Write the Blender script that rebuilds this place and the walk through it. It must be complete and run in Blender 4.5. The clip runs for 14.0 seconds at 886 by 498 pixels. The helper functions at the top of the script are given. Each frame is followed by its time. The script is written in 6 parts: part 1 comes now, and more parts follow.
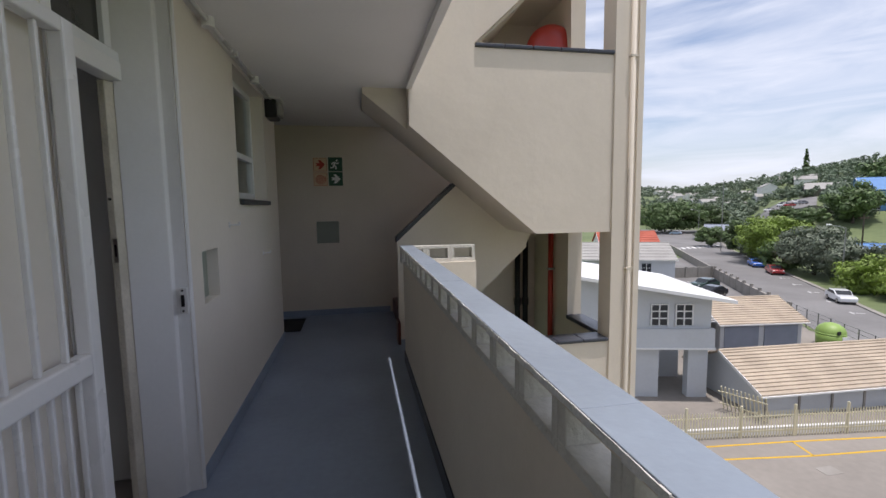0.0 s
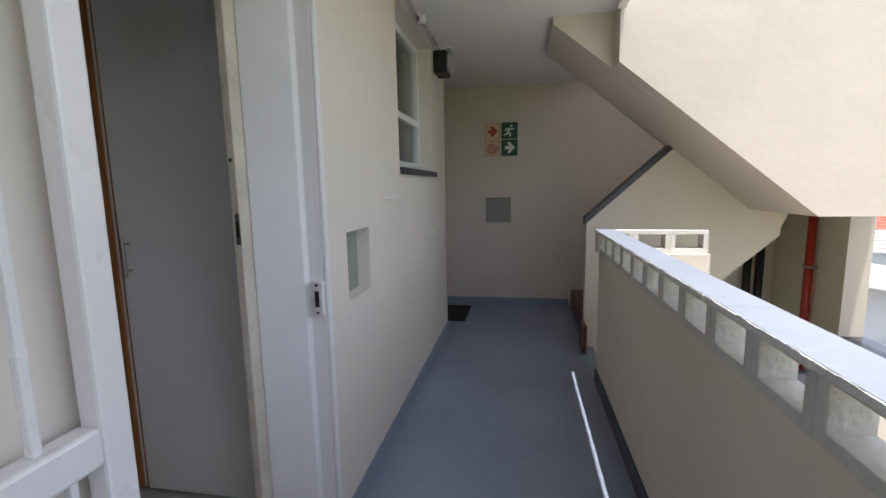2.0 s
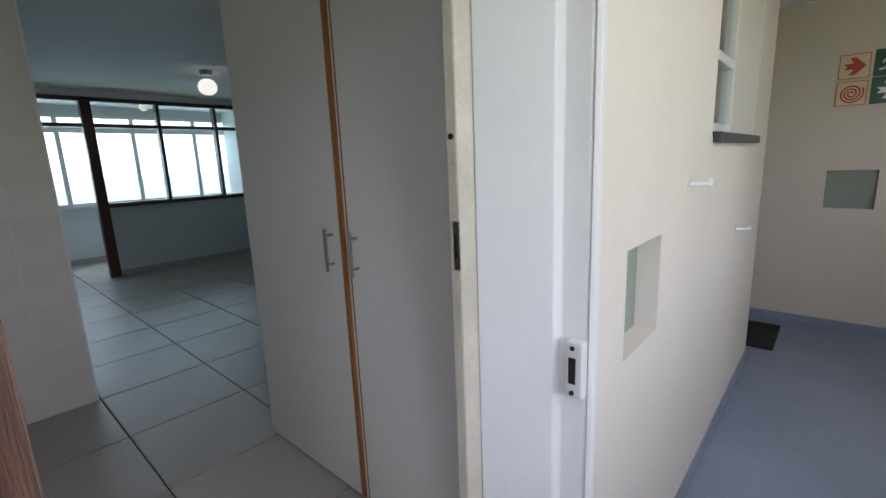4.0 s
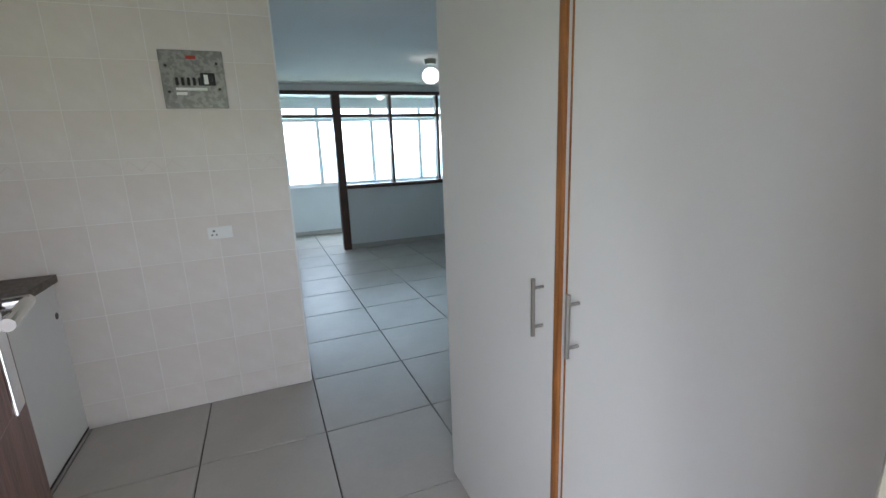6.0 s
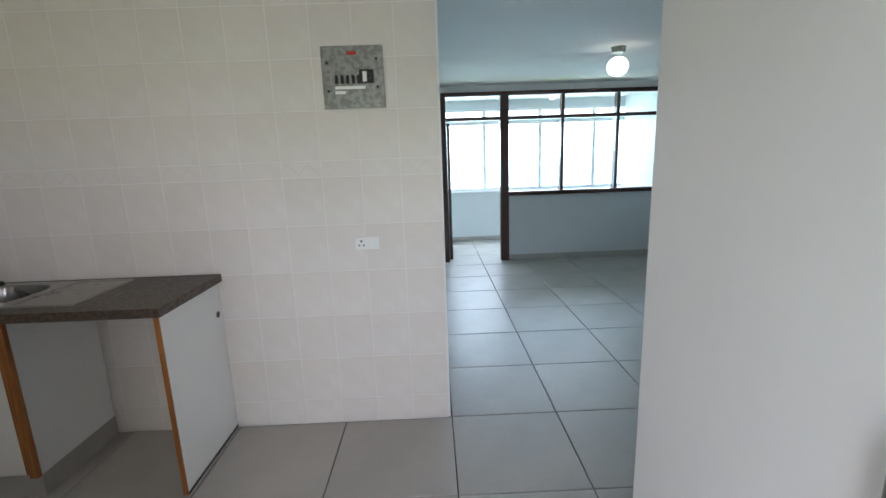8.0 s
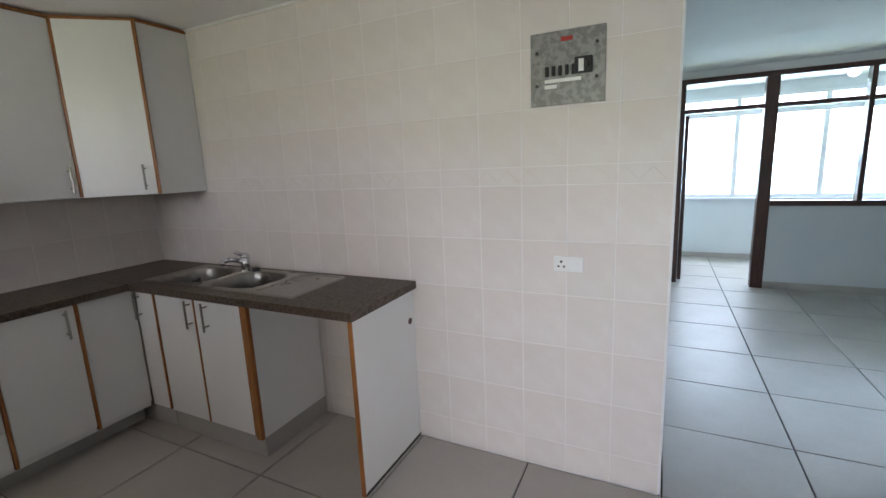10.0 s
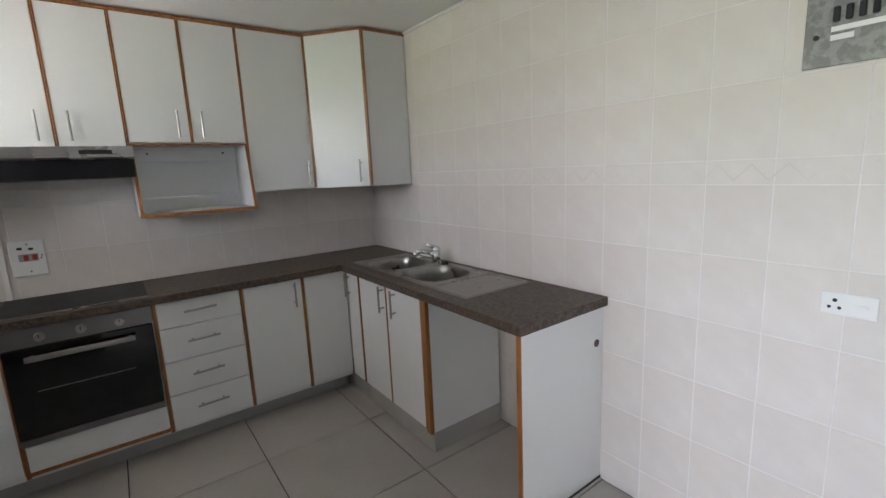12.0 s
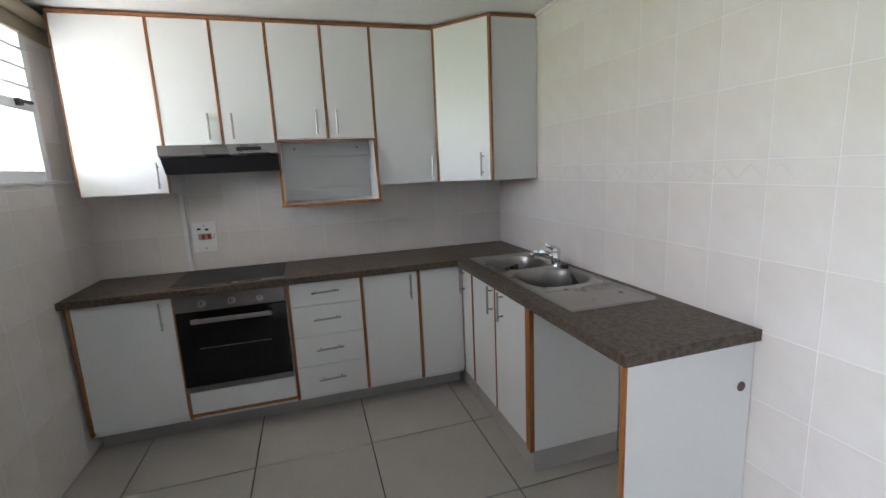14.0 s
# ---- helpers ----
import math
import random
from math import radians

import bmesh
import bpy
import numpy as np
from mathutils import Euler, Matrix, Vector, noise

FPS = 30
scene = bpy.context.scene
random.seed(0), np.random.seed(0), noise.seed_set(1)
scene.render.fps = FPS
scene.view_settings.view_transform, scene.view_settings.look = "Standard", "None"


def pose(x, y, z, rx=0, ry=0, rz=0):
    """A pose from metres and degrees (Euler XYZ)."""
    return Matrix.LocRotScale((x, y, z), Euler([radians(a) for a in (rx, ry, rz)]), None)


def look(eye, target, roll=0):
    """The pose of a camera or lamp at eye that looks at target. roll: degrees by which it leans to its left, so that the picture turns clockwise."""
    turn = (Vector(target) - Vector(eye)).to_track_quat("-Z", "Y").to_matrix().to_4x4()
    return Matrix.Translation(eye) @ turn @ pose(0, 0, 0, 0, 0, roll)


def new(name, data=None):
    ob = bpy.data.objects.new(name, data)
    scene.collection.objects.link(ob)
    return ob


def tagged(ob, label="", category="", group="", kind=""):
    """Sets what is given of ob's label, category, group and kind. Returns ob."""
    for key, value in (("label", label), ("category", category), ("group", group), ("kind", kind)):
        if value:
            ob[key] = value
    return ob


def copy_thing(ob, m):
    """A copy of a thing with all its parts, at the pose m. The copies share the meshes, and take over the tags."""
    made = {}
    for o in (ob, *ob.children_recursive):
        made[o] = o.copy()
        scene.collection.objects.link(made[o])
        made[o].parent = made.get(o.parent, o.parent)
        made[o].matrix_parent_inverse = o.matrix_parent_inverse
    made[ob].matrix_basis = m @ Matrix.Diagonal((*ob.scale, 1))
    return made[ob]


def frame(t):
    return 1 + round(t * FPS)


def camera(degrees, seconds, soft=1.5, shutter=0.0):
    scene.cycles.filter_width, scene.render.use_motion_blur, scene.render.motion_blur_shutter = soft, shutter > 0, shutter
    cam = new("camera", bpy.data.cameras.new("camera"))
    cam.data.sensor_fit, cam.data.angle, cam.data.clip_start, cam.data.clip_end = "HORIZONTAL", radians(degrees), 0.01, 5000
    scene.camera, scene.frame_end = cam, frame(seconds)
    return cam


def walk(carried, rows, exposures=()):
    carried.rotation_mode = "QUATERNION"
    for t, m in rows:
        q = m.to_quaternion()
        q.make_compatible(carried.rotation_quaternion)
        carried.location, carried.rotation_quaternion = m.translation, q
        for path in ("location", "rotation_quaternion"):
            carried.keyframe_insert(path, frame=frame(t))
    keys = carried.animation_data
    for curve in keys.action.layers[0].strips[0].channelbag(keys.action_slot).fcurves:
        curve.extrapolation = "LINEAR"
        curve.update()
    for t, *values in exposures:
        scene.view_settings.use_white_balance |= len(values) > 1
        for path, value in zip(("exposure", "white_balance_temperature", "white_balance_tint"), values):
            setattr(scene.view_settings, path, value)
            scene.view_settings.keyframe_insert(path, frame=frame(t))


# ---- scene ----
cam = camera(90.1, 14.0)
PATH = [
    (0, (0.02, 0.002, 1.344), (0.395, 1.957, 1.149), -0.8),
    (0.5, (0.009, 0.223, 1.348), (0.231, 2.2, 1.138), -0.7),
    (1, (-0.023, 0.437, 1.329), (0.016, 2.424, 1.104), -1.0),
    (1.5, (-0.063, 0.64, 1.324), (-0.213, 2.619, 1.073), -1.1),
    (2, (-0.097, 0.816, 1.296), (-0.446, 2.766, 1.017), -1.1),
    (2.5, (-0.126, 1.0, 1.316), (-0.726, 2.881, 0.996), -1.3),
    (3, (-0.181, 1.153, 1.324), (-1.056, 2.918, 0.98), -2.0),
    (3.5, (-0.3, 1.303, 1.329), (-1.415, 2.922, 0.96), -2.3),
    (4, (-0.416, 1.403, 1.344), (-1.724, 2.866, 0.954), -2.3),
    (4.2, (-0.459, 1.428, 1.348), (-1.832, 2.828, 0.956), -2.3),
    (6.5, (-0.978, 1.725, 1.476), (-2.851, 2.265, 1.03), -2.2),
    (7, (-1.106, 1.747, 1.449), (-3.022, 2.124, 1.02), -2.1),
    (9.5, (-1.643, 1.799, 1.49), (-3.509, 1.187, 1.109), -2.3),
    (10, (-1.701, 1.776, 1.49), (-3.463, 0.906, 1.119), -2.5),
    (10.5, (-1.766, 1.746, 1.482), (-3.401, 0.654, 1.114), -2.6),
    (11, (-1.838, 1.729, 1.466), (-3.335, 0.45, 1.114), -2.5),
    (11.5, (-1.912, 1.726, 1.475), (-3.249, 0.281, 1.124), -2.6),
    (12, (-1.98, 1.725, 1.479), (-3.144, 0.138, 1.127), -2.6),
    (12.5, (-2.036, 1.726, 1.479), (-3.036, 0.03, 1.126), -2.8),
    (13, (-2.092, 1.724, 1.48), (-2.942, -0.051, 1.124), -2.8),
    (13.5, (-2.161, 1.706, 1.475), (-2.859, -0.134, 1.12), -2.7),
    (14, (-2.233, 1.69, 1.486), (-2.796, -0.194, 1.125), -2.6),
]
EXPOSURES = [(0.0, 0.22, 6450, 17), (1.0, 0.62, 6450, 17), (2.0, 1.3, 6500, 17), (3.0, 1.8, 6550, 17), (4.0, 2.1, 6600, 16), (6.5, 3.55, 6500, 15), (9.5, 3.85, 6600, 18), (10.5, 3.98, 6650, 20), (12.0, 4.3, 6450, 17), (14.0, 4.52, 6250, 15)]
walk(cam, [(t, look(eye, target, roll)) for t, eye, target, roll in PATH], EXPOSURES)

# ---- sky, sun, window light, doorway fill ----
SUN_DIR = Vector((0.097, -0.12, 1.0)).normalized()
world = bpy.data.worlds.new("sky")
scene.world = world
world.use_nodes = True
wn, wl = world.node_tree.nodes, world.node_tree.links
sky = wn.new("ShaderNodeTexSky")
sky.sky_type = 'NISHITA'
sky.sun_disc = False
sky.sun_elevation = math.asin(SUN_DIR.z)
sky.sun_rotation = math.atan2(SUN_DIR.x, SUN_DIR.y)
sky.altitude = 30
sky.dust_density = 1.5
tc = wn.new("ShaderNodeTexCoord")
mp = wn.new("ShaderNodeMapping")
mp.inputs["Scale"].default_value = (1.2, 2.0, 9.0)
mp.inputs["Rotation"].default_value = (0.12, 0.1, 0.5)
cl = wn.new("ShaderNodeTexNoise")
cl.inputs["Scale"].default_value = 2.2
cl.inputs["Detail"].default_value = 7
cl.inputs["Roughness"].default_value = 0.55
cl.inputs["Distortion"].default_value = 0.6
cr = wn.new("ShaderNodeMapRange")
cr.inputs["From Min"].default_value = 0.2
cr.inputs["From Max"].default_value = 0.72
mixc = wn.new("ShaderNodeMix")
mixc.data_type = 'RGBA'
mixc.inputs[7].default_value = (6.0, 6.45, 7.1, 1)
wl.new(tc.outputs["Generated"], mp.inputs[0])
wl.new(mp.outputs[0], cl.inputs["Vector"])
wl.new(cl.outputs[0], cr.inputs[0])
wl.new(cr.outputs[0], mixc.inputs[0])
wl.new(sky.outputs[0], mixc.inputs[6])
wl.new(mixc.outputs[2], wn["Background"].inputs[0])
wn["Background"].inputs[1].default_value = 0.125

sun_data = bpy.data.lights.new("sun", 'SUN')
sun_data.energy, sun_data.angle, sun_data.color = 3.3, radians(0.5), (1, 0.96, 0.9)
sun = new("sun", sun_data)
sun.matrix_world = look(SUN_DIR * 60, (0, 0, 0))


def window_light(name, eye, target, w, h, power, color):
    data = bpy.data.lights.new(name, 'AREA')
    data.shape, data.size, data.size_y, data.energy, data.color = 'RECTANGLE', w, h, power, color
    ob = new(name, data)
    ob.matrix_world = look(eye, target)
    return ob


window_light("sunroom_window_light", (-9.29, 3.2, 1.84), (-5, 3.2, 1.5), 4.5, 0.76, 9, (0.52, 0.79, 1.0))
window_light("kitchen_window_light", (-0.904, -0.63, 1.9), (-3, -0.63, 1.9), 1.05, 0.75, 0.58, (1, 0.97, 0.93))

# fill lamp added in the doorway to brighten the kitchen beyond its daylight
window_light("doorway_light", (-1.0, 1.74, 0.95), (-3, 0.6, 0.6), 0.62, 1.7, 1.0, (0.9, 0.97, 1.0))


# ---- materials ----
def material(name, base, rough=0.6, metal=0.0, vary=0.12, scale=6.0, fine=90.0, bump=0.15, bump_scale=None,
             second=None, rand=0.0, coat=0.0, stretch=(1, 1, 1), lo=0.35, hi=0.65, spec=0.5):
    m = bpy.data.materials.new(name)
    m.use_nodes = True
    n, l = m.node_tree.nodes, m.node_tree.links
    b = n["Principled BSDF"]
    b.inputs["Roughness"].default_value = rough
    b.inputs["Metallic"].default_value = metal
    b.inputs["Coat Weight"].default_value = coat
    b.inputs["Specular IOR Level"].default_value = spec
    t = n.new("ShaderNodeTexCoord")
    mpn = n.new("ShaderNodeMapping")
    mpn.inputs["Scale"].default_value = stretch
    l.new(t.outputs["Object"], mpn.inputs[0])
    big = n.new("ShaderNodeTexNoise")
    big.inputs["Scale"].default_value = scale
    big.inputs["Detail"].default_value = 5
    small = n.new("ShaderNodeTexNoise")
    small.inputs["Scale"].default_value = fine
    small.inputs["Detail"].default_value = 3
    for q in (big, small):
        l.new(mpn.outputs[0], q.inputs["Vector"])
    rampf = n.new("ShaderNodeMapRange")
    rampf.inputs["From Min"].default_value, rampf.inputs["From Max"].default_value = lo, hi
    l.new(big.outputs[0], rampf.inputs[0])
    mx = n.new("ShaderNodeMix")
    mx.data_type = 'RGBA'
    dark = second or tuple(c * (1 - vary) for c in base)
    mx.inputs[6].default_value = (*base, 1)
    mx.inputs[7].default_value = (*dark, 1)
    l.new(rampf.outputs[0], mx.inputs[0])
    mx2 = n.new("ShaderNodeMix")
    mx2.data_type, mx2.blend_type = 'RGBA', 'MULTIPLY'
    mx2.inputs[0].default_value = 1.0
    val = n.new("ShaderNodeMapRange")
    val.inputs["To Min"].default_value, val.inputs["To Max"].default_value = 1 - vary * 0.8, 1 + vary * 0.4
    l.new(small.outputs[0], val.inputs[0])
    l.new(mx.outputs[2], mx2.inputs[6])
    l.new(val.outputs[0], mx2.inputs[7])
    last = mx2.outputs[2]
    if rand:
        oi = n.new("ShaderNodeObjectInfo")
        rr = n.new("ShaderNodeMapRange")
        rr.inputs["To Min"].default_value, rr.inputs["To Max"].default_value = 1 - rand, 1 + rand
        l.new(oi.outputs["Random"], rr.inputs[0])
        mx3 = n.new("ShaderNodeMix")
        mx3.data_type, mx3.blend_type = 'RGBA', 'MULTIPLY'
        mx3.inputs[0].default_value = 1.0
        l.new(last, mx3.inputs[6])
        l.new(rr.outputs[0], mx3.inputs[7])
        last = mx3.outputs[2]
    l.new(last, b.inputs["Base Color"])
    rv = n.new("ShaderNodeMapRange")
    rv.inputs["To Min"].default_value, rv.inputs["To Max"].default_value = max(0.02, rough * 0.8), min(1, rough * 1.2)
    l.new(big.outputs[0], rv.inputs[0])
    l.new(rv.outputs[0], b.inputs["Roughness"])
    if bump:
        bp = n.new("ShaderNodeBump")
        bp.inputs["Strength"].default_value = bump
        bp.inputs["Distance"].default_value = 0.01
        src = small
        if bump_scale:
            src = n.new("ShaderNodeTexNoise")
            src.inputs["Scale"].default_value = bump_scale
            src.inputs["Detail"].default_value = 6
            l.new(mpn.outputs[0], src.inputs["Vector"])
        l.new(src.outputs[0], bp.inputs["Height"])
        l.new(bp.outputs[0], b.inputs["Normal"])
    return m


def glass_material(name, tint=(0.96, 0.98, 0.98), gloss=0.06, rough=0.02):
    m = bpy.data.materials.new(name)
    m.use_nodes = True
    n, l = m.node_tree.nodes, m.node_tree.links
    n.remove(n["Principled BSDF"])
    tr = n.new("ShaderNodeBsdfTransparent")
    tr.inputs[0].default_value = (*tint, 1)
    gl = n.new("ShaderNodeBsdfGlossy")
    gl.inputs["Roughness"].default_value = rough
    lw = n.new("ShaderNodeLayerWeight")
    pw = n.new("ShaderNodeMath")
    pw.operation = 'POWER'
    pw.inputs[1].default_value = 5.0
    ad = n.new("ShaderNodeMath")
    ad.operation = 'MULTIPLY_ADD'
    ad.inputs[1].default_value, ad.inputs[2].default_value = 0.5, 0.03
    l.new(lw.outputs["Facing"], pw.inputs[0])
    l.new(pw.outputs[0], ad.inputs[0])
    mx = n.new("ShaderNodeMixShader")
    l.new(ad.outputs[0], mx.inputs[0])
    l.new(tr.outputs[0], mx.inputs[1])
    l.new(gl.outputs[0], mx.inputs[2])
    l.new(mx.outputs[0], n["Material Output"].inputs[0])
    return m


def lamp_material(name, color, strength):
    m = bpy.data.materials.new(name)
    m.use_nodes = True
    b = m.node_tree.nodes["Principled BSDF"]
    b.inputs["Base Color"].default_value = (0.85, 0.85, 0.83, 1)
    b.inputs["Roughness"].default_value = 0.2
    b.inputs["Emission Color"].default_value = (*color, 1)
    b.inputs["Emission Strength"].default_value = strength
    return m


M_STUCCO = material("cream_wall_paint", (0.70, 0.63, 0.53), 0.75, vary=0.06, scale=1.6, fine=40, bump=0.35, bump_scale=7)
M_CREAM = material("smooth_cream_wall_paint", (0.78, 0.72, 0.64), 0.5, vary=0.05, scale=1.2, fine=30, bump=0.12, bump_scale=14)
M_REVEAL = material("white_gloss_frame_paint", (0.80, 0.79, 0.79), 0.35, vary=0.05, scale=3, fine=60, bump=0.08, bump_scale=20)
M_JAMB = material("chipped_cream_jamb_paint", (0.66, 0.60, 0.50), 0.5, vary=0.15, scale=9, fine=70, bump=0.3)
M_CEIL = material("white_ceiling_paint", (0.84, 0.82, 0.80), 0.8, vary=0.04, scale=1.5, fine=50, bump=0.08)
M_BLUEFLOOR = material("worn_blue_grey_floor_paint", (0.27, 0.325, 0.42), 0.36, vary=0.16, scale=1.3, fine=25, bump=0.1, bump_scale=18, second=(0.225, 0.27, 0.355))
M_COPING = material("blue_grey_coping_paint", (0.24, 0.285, 0.345), 0.42, vary=0.12, scale=3, fine=50, bump=0.15, bump_scale=25)
M_DARKCAP = material("dark_slate_coping_paint", (0.045, 0.05, 0.065), 0.35, vary=0.2, scale=4, fine=50, bump=0.15)
M_BLOCK = material("rough_white_block_paint", (0.66, 0.64, 0.58), 0.8, vary=0.15, scale=7, fine=60, bump=0.7, bump_scale=45)
M_CHIP = material("chipped_white_edge", (0.78, 0.78, 0.76), 0.8, vary=0.1, scale=20, fine=90, bump=0.6)
M_GATE = material("white_enamel_steel", (0.78, 0.77, 0.77), 0.28, vary=0.05, scale=5, fine=40, bump=0.12, bump_scale=30, coat=0.3)
M_NICHE = material("grey_green_panel", (0.27, 0.30, 0.245), 0.4, vary=0.08, scale=4, bump=0.05)
M_REDSTEP = material("red_polished_step", (0.13, 0.035, 0.025), 0.3, vary=0.3, scale=6, bump=0.15)
M_REDPIPE = material("red_pipe_paint", (0.42, 0.035, 0.02), 0.35, vary=0.15, scale=6, bump=0.05)
M_BLACK = material("black_plastic", (0.015, 0.015, 0.017), 0.4, vary=0.2, bump=0.05)
M_RUBBER = material("black_rubber_mat", (0.012, 0.012, 0.013), 0.85, vary=0.3, fine=120, bump=0.8)
M_ALU = material("white_powder_coated_aluminium", (0.76, 0.77, 0.78), 0.35, vary=0.04, bump=0.03)
M_TILE = material("grey_beige_porcelain", (0.42, 0.39, 0.355), 0.40, vary=0.09, scale=3, fine=60, bump=0.04, rand=0.04, bump_scale=9)
M_GROUT = material("dark_floor_grout", (0.06, 0.057, 0.055), 0.9, vary=0.2, fine=100, bump=0.3)
M_WTILE = material("pale_beige_glazed_wall_tile", (0.75, 0.705, 0.665), 0.46, vary=0.07, scale=4, fine=14, bump=0.10, bump_scale=11, rand=0.025, second=(0.69, 0.62, 0.565))
M_WGROUT = material("white_wall_grout", (0.83, 0.81, 0.79), 0.9, vary=0.06, fine=100, bump=0.2)
M_WHITE = material("white_melamine", (0.75, 0.75, 0.735), 0.36, vary=0.02, scale=2, fine=30, bump=0.03, bump_scale=60)
M_OAK = material("orange_varnished_wood", (0.40, 0.16, 0.042), 0.35, vary=0.35, scale=5, fine=30, bump=0.1, stretch=(18, 18, 1), second=(0.25, 0.085, 0.02))
M_BROWN = material("dark_brown_hardwood", (0.085, 0.03, 0.018), 0.35, vary=0.35, scale=5, fine=30, bump=0.1, stretch=(14, 14, 1), second=(0.045, 0.016, 0.01))
M_COUNTER = material("brown_stone_pattern_laminate", (0.125, 0.09, 0.066), 0.4, vary=0.6, scale=62, fine=210, bump=0.06, second=(0.055, 0.04, 0.03), lo=0.36, hi=0.64, spec=0.3)
M_PLINTH = material("grey_plinth_laminate", (0.42, 0.40, 0.375), 0.45, vary=0.1, scale=3, bump=0.06)
M_STEEL = material("brushed_stainless_steel", (0.36, 0.345, 0.325), 0.28, 1.0, vary=0.08, scale=6, fine=80, bump=0)
M_DARKSTEEL = material("dark_brushed_steel", (0.22, 0.21, 0.205), 0.35, 0.9, vary=0.08, scale=6, fine=80, bump=0.03)
M_CHROME = material("polished_chrome", (0.75, 0.75, 0.76), 0.08, 1.0, vary=0.03, bump=0)
M_SATIN = material("satin_nickel", (0.40, 0.38, 0.355), 0.3, 1.0, vary=0.05, fine=150, bump=0.02)
M_BLACKGLASS = material("black_oven_glass", (0.008, 0.008, 0.009), 0.06, vary=0.2, bump=0, spec=0.35)
M_HOBGLASS = material("black_ceramic_hob", (0.008, 0.008, 0.009), 0.35, vary=0.3, bump=0, spec=0.08)
M_GALV = material("galvanised_sheet", (0.33, 0.33, 0.32), 0.42, 0.7, vary=0.28, scale=38, fine=120, bump=0.06, lo=0.45, hi=0.55)
M_LABEL = material("white_label", (0.84, 0.84, 0.82), 0.6, vary=0.04, bump=0)
M_REDINK = material("red_print", (0.45, 0.04, 0.025), 0.5, vary=0.06, bump=0)
M_GREENSIGN = material("green_sign", (0.005, 0.075, 0.035), 0.4, vary=0.08, bump=0)
M_CREAMSIGN = material("photoluminescent_cream_sign", (0.72, 0.56, 0.36), 0.45, vary=0.05, bump=0)
M_GLASS = glass_material("clear_glass")
# opaque pane: the unlit room behind it is put into the near-black colour
M_DARKROOM_PANE = material("pane_with_dark_room_in_colour", (0.05, 0.05, 0.05), 0.08, vary=0.3, scale=2, bump=0)
M_BLIND = material("beige_roller_blind", (0.36, 0.30, 0.21), 0.8, vary=0.1, fine=200, bump=0.3)
M_LIVING = material("pale_blue_grey_wall_paint", (0.62, 0.655, 0.66), 0.6, vary=0.04, scale=1.5, bump=0.08, bump_scale=12)
M_GLOBE = lamp_material("opal_glass_globe", (1, 0.98, 0.92), 0.2)
M_GLOBE2 = lamp_material("yellowed_opal_glass", (1, 0.9, 0.6), 0.1)


# ---- mesh helpers ----
def add_box(bm, x0, x1, y0, y1, z0, z1, bevel=0.0):
    r = bmesh.ops.create_cube(bm, size=1.0)
    vs = r["verts"]
    for v in vs:
        v.co = Vector(((x0 + x1) / 2 + v.co.x * abs(x1 - x0), (y0 + y1) / 2 + v.co.y * abs(y1 - y0), (z0 + z1) / 2 + v.co.z * abs(z1 - z0)))
    if bevel:
        es = {e for v in vs for e in v.link_edges}
        bmesh.ops.bevel(bm, geom=list(es), offset=bevel, segments=2, affect='EDGES', profile=0.5)
    return bm


def box(x0, x1, y0, y1, z0, z1, bevel=0.0):
    return add_box(bmesh.new(), x0, x1, y0, y1, z0, z1, bevel)


def add_tube(bm, a, b, r, seg=12, r2=None):
    a, b = Vector(a), Vector(b)
    d = b - a
    m = Matrix.Translation((a + b) / 2) @ d.to_track_quat("Z", "Y").to_matrix().to_4x4()
    bmesh.ops.create_cone(bm, cap_ends=True, segments=seg, radius1=r, radius2=r if r2 is None else r2, depth=d.length, matrix=m)
    return bm


def tube(a, b, r, seg=12, r2=None):
    return add_tube(bmesh.new(), a, b, r, seg, r2)


def add_prism(bm, pts, axis, lo, hi, bevel=0.0):
    """Extrude a polygon given in the two other axes along axis (0 x, 1 y, 2 z)."""
    def at(p, w):
        q = list(p)
        q.insert(axis, w)
        return q
    a = [bm.verts.new(at(p, lo)) for p in pts]
    b = [bm.verts.new(at(p, hi)) for p in pts]
    faces = [bm.faces.new(a), bm.faces.new(b[::-1])]
    for i in range(len(pts)):
        j = (i + 1) % len(pts)
        faces.append(bm.faces.new((a[j], a[i], b[i], b[j])))
    bmesh.ops.recalc_face_normals(bm, faces=faces)
    if bevel:
        bmesh.ops.bevel(bm, geom=list({e for f in faces for e in f.edges}), offset=bevel, segments=1, affect='EDGES')
    return bm


def prism(pts, axis, lo, hi, bevel=0.0):
    return add_prism(bmesh.new(), pts, axis, lo, hi, bevel)


def mesh_object(name, bm, mat, smooth=False):
    me = bpy.data.meshes.new(name)
    bm.normal_update()
    bm.to_mesh(me)
    bm.free()
    me.materials.append(mat)
    if smooth:
        me.polygons.foreach_set("use_smooth", [True] * len(me.polygons))
    return new(name, me)


def part(name, bm, mat, parent, label="", smooth=False):
    ob = mesh_object(name, bm, mat, smooth)
    ob.parent = parent
    ob.matrix_parent_inverse = parent.matrix_basis.inverted()
    return tagged(ob, label)


def thing(name, label, category, base=(0, 0, 0), group="", kind=""):
    ob = new(name)
    ob.empty_display_size = 0.1
    ob.matrix_basis = Matrix.Translation(base)
    return tagged(ob, label, category, group, kind)


def struct(name, bm, mat, label, category, smooth=False):
    return tagged(mesh_object(name, bm, mat, smooth), label, category, kind="structure")


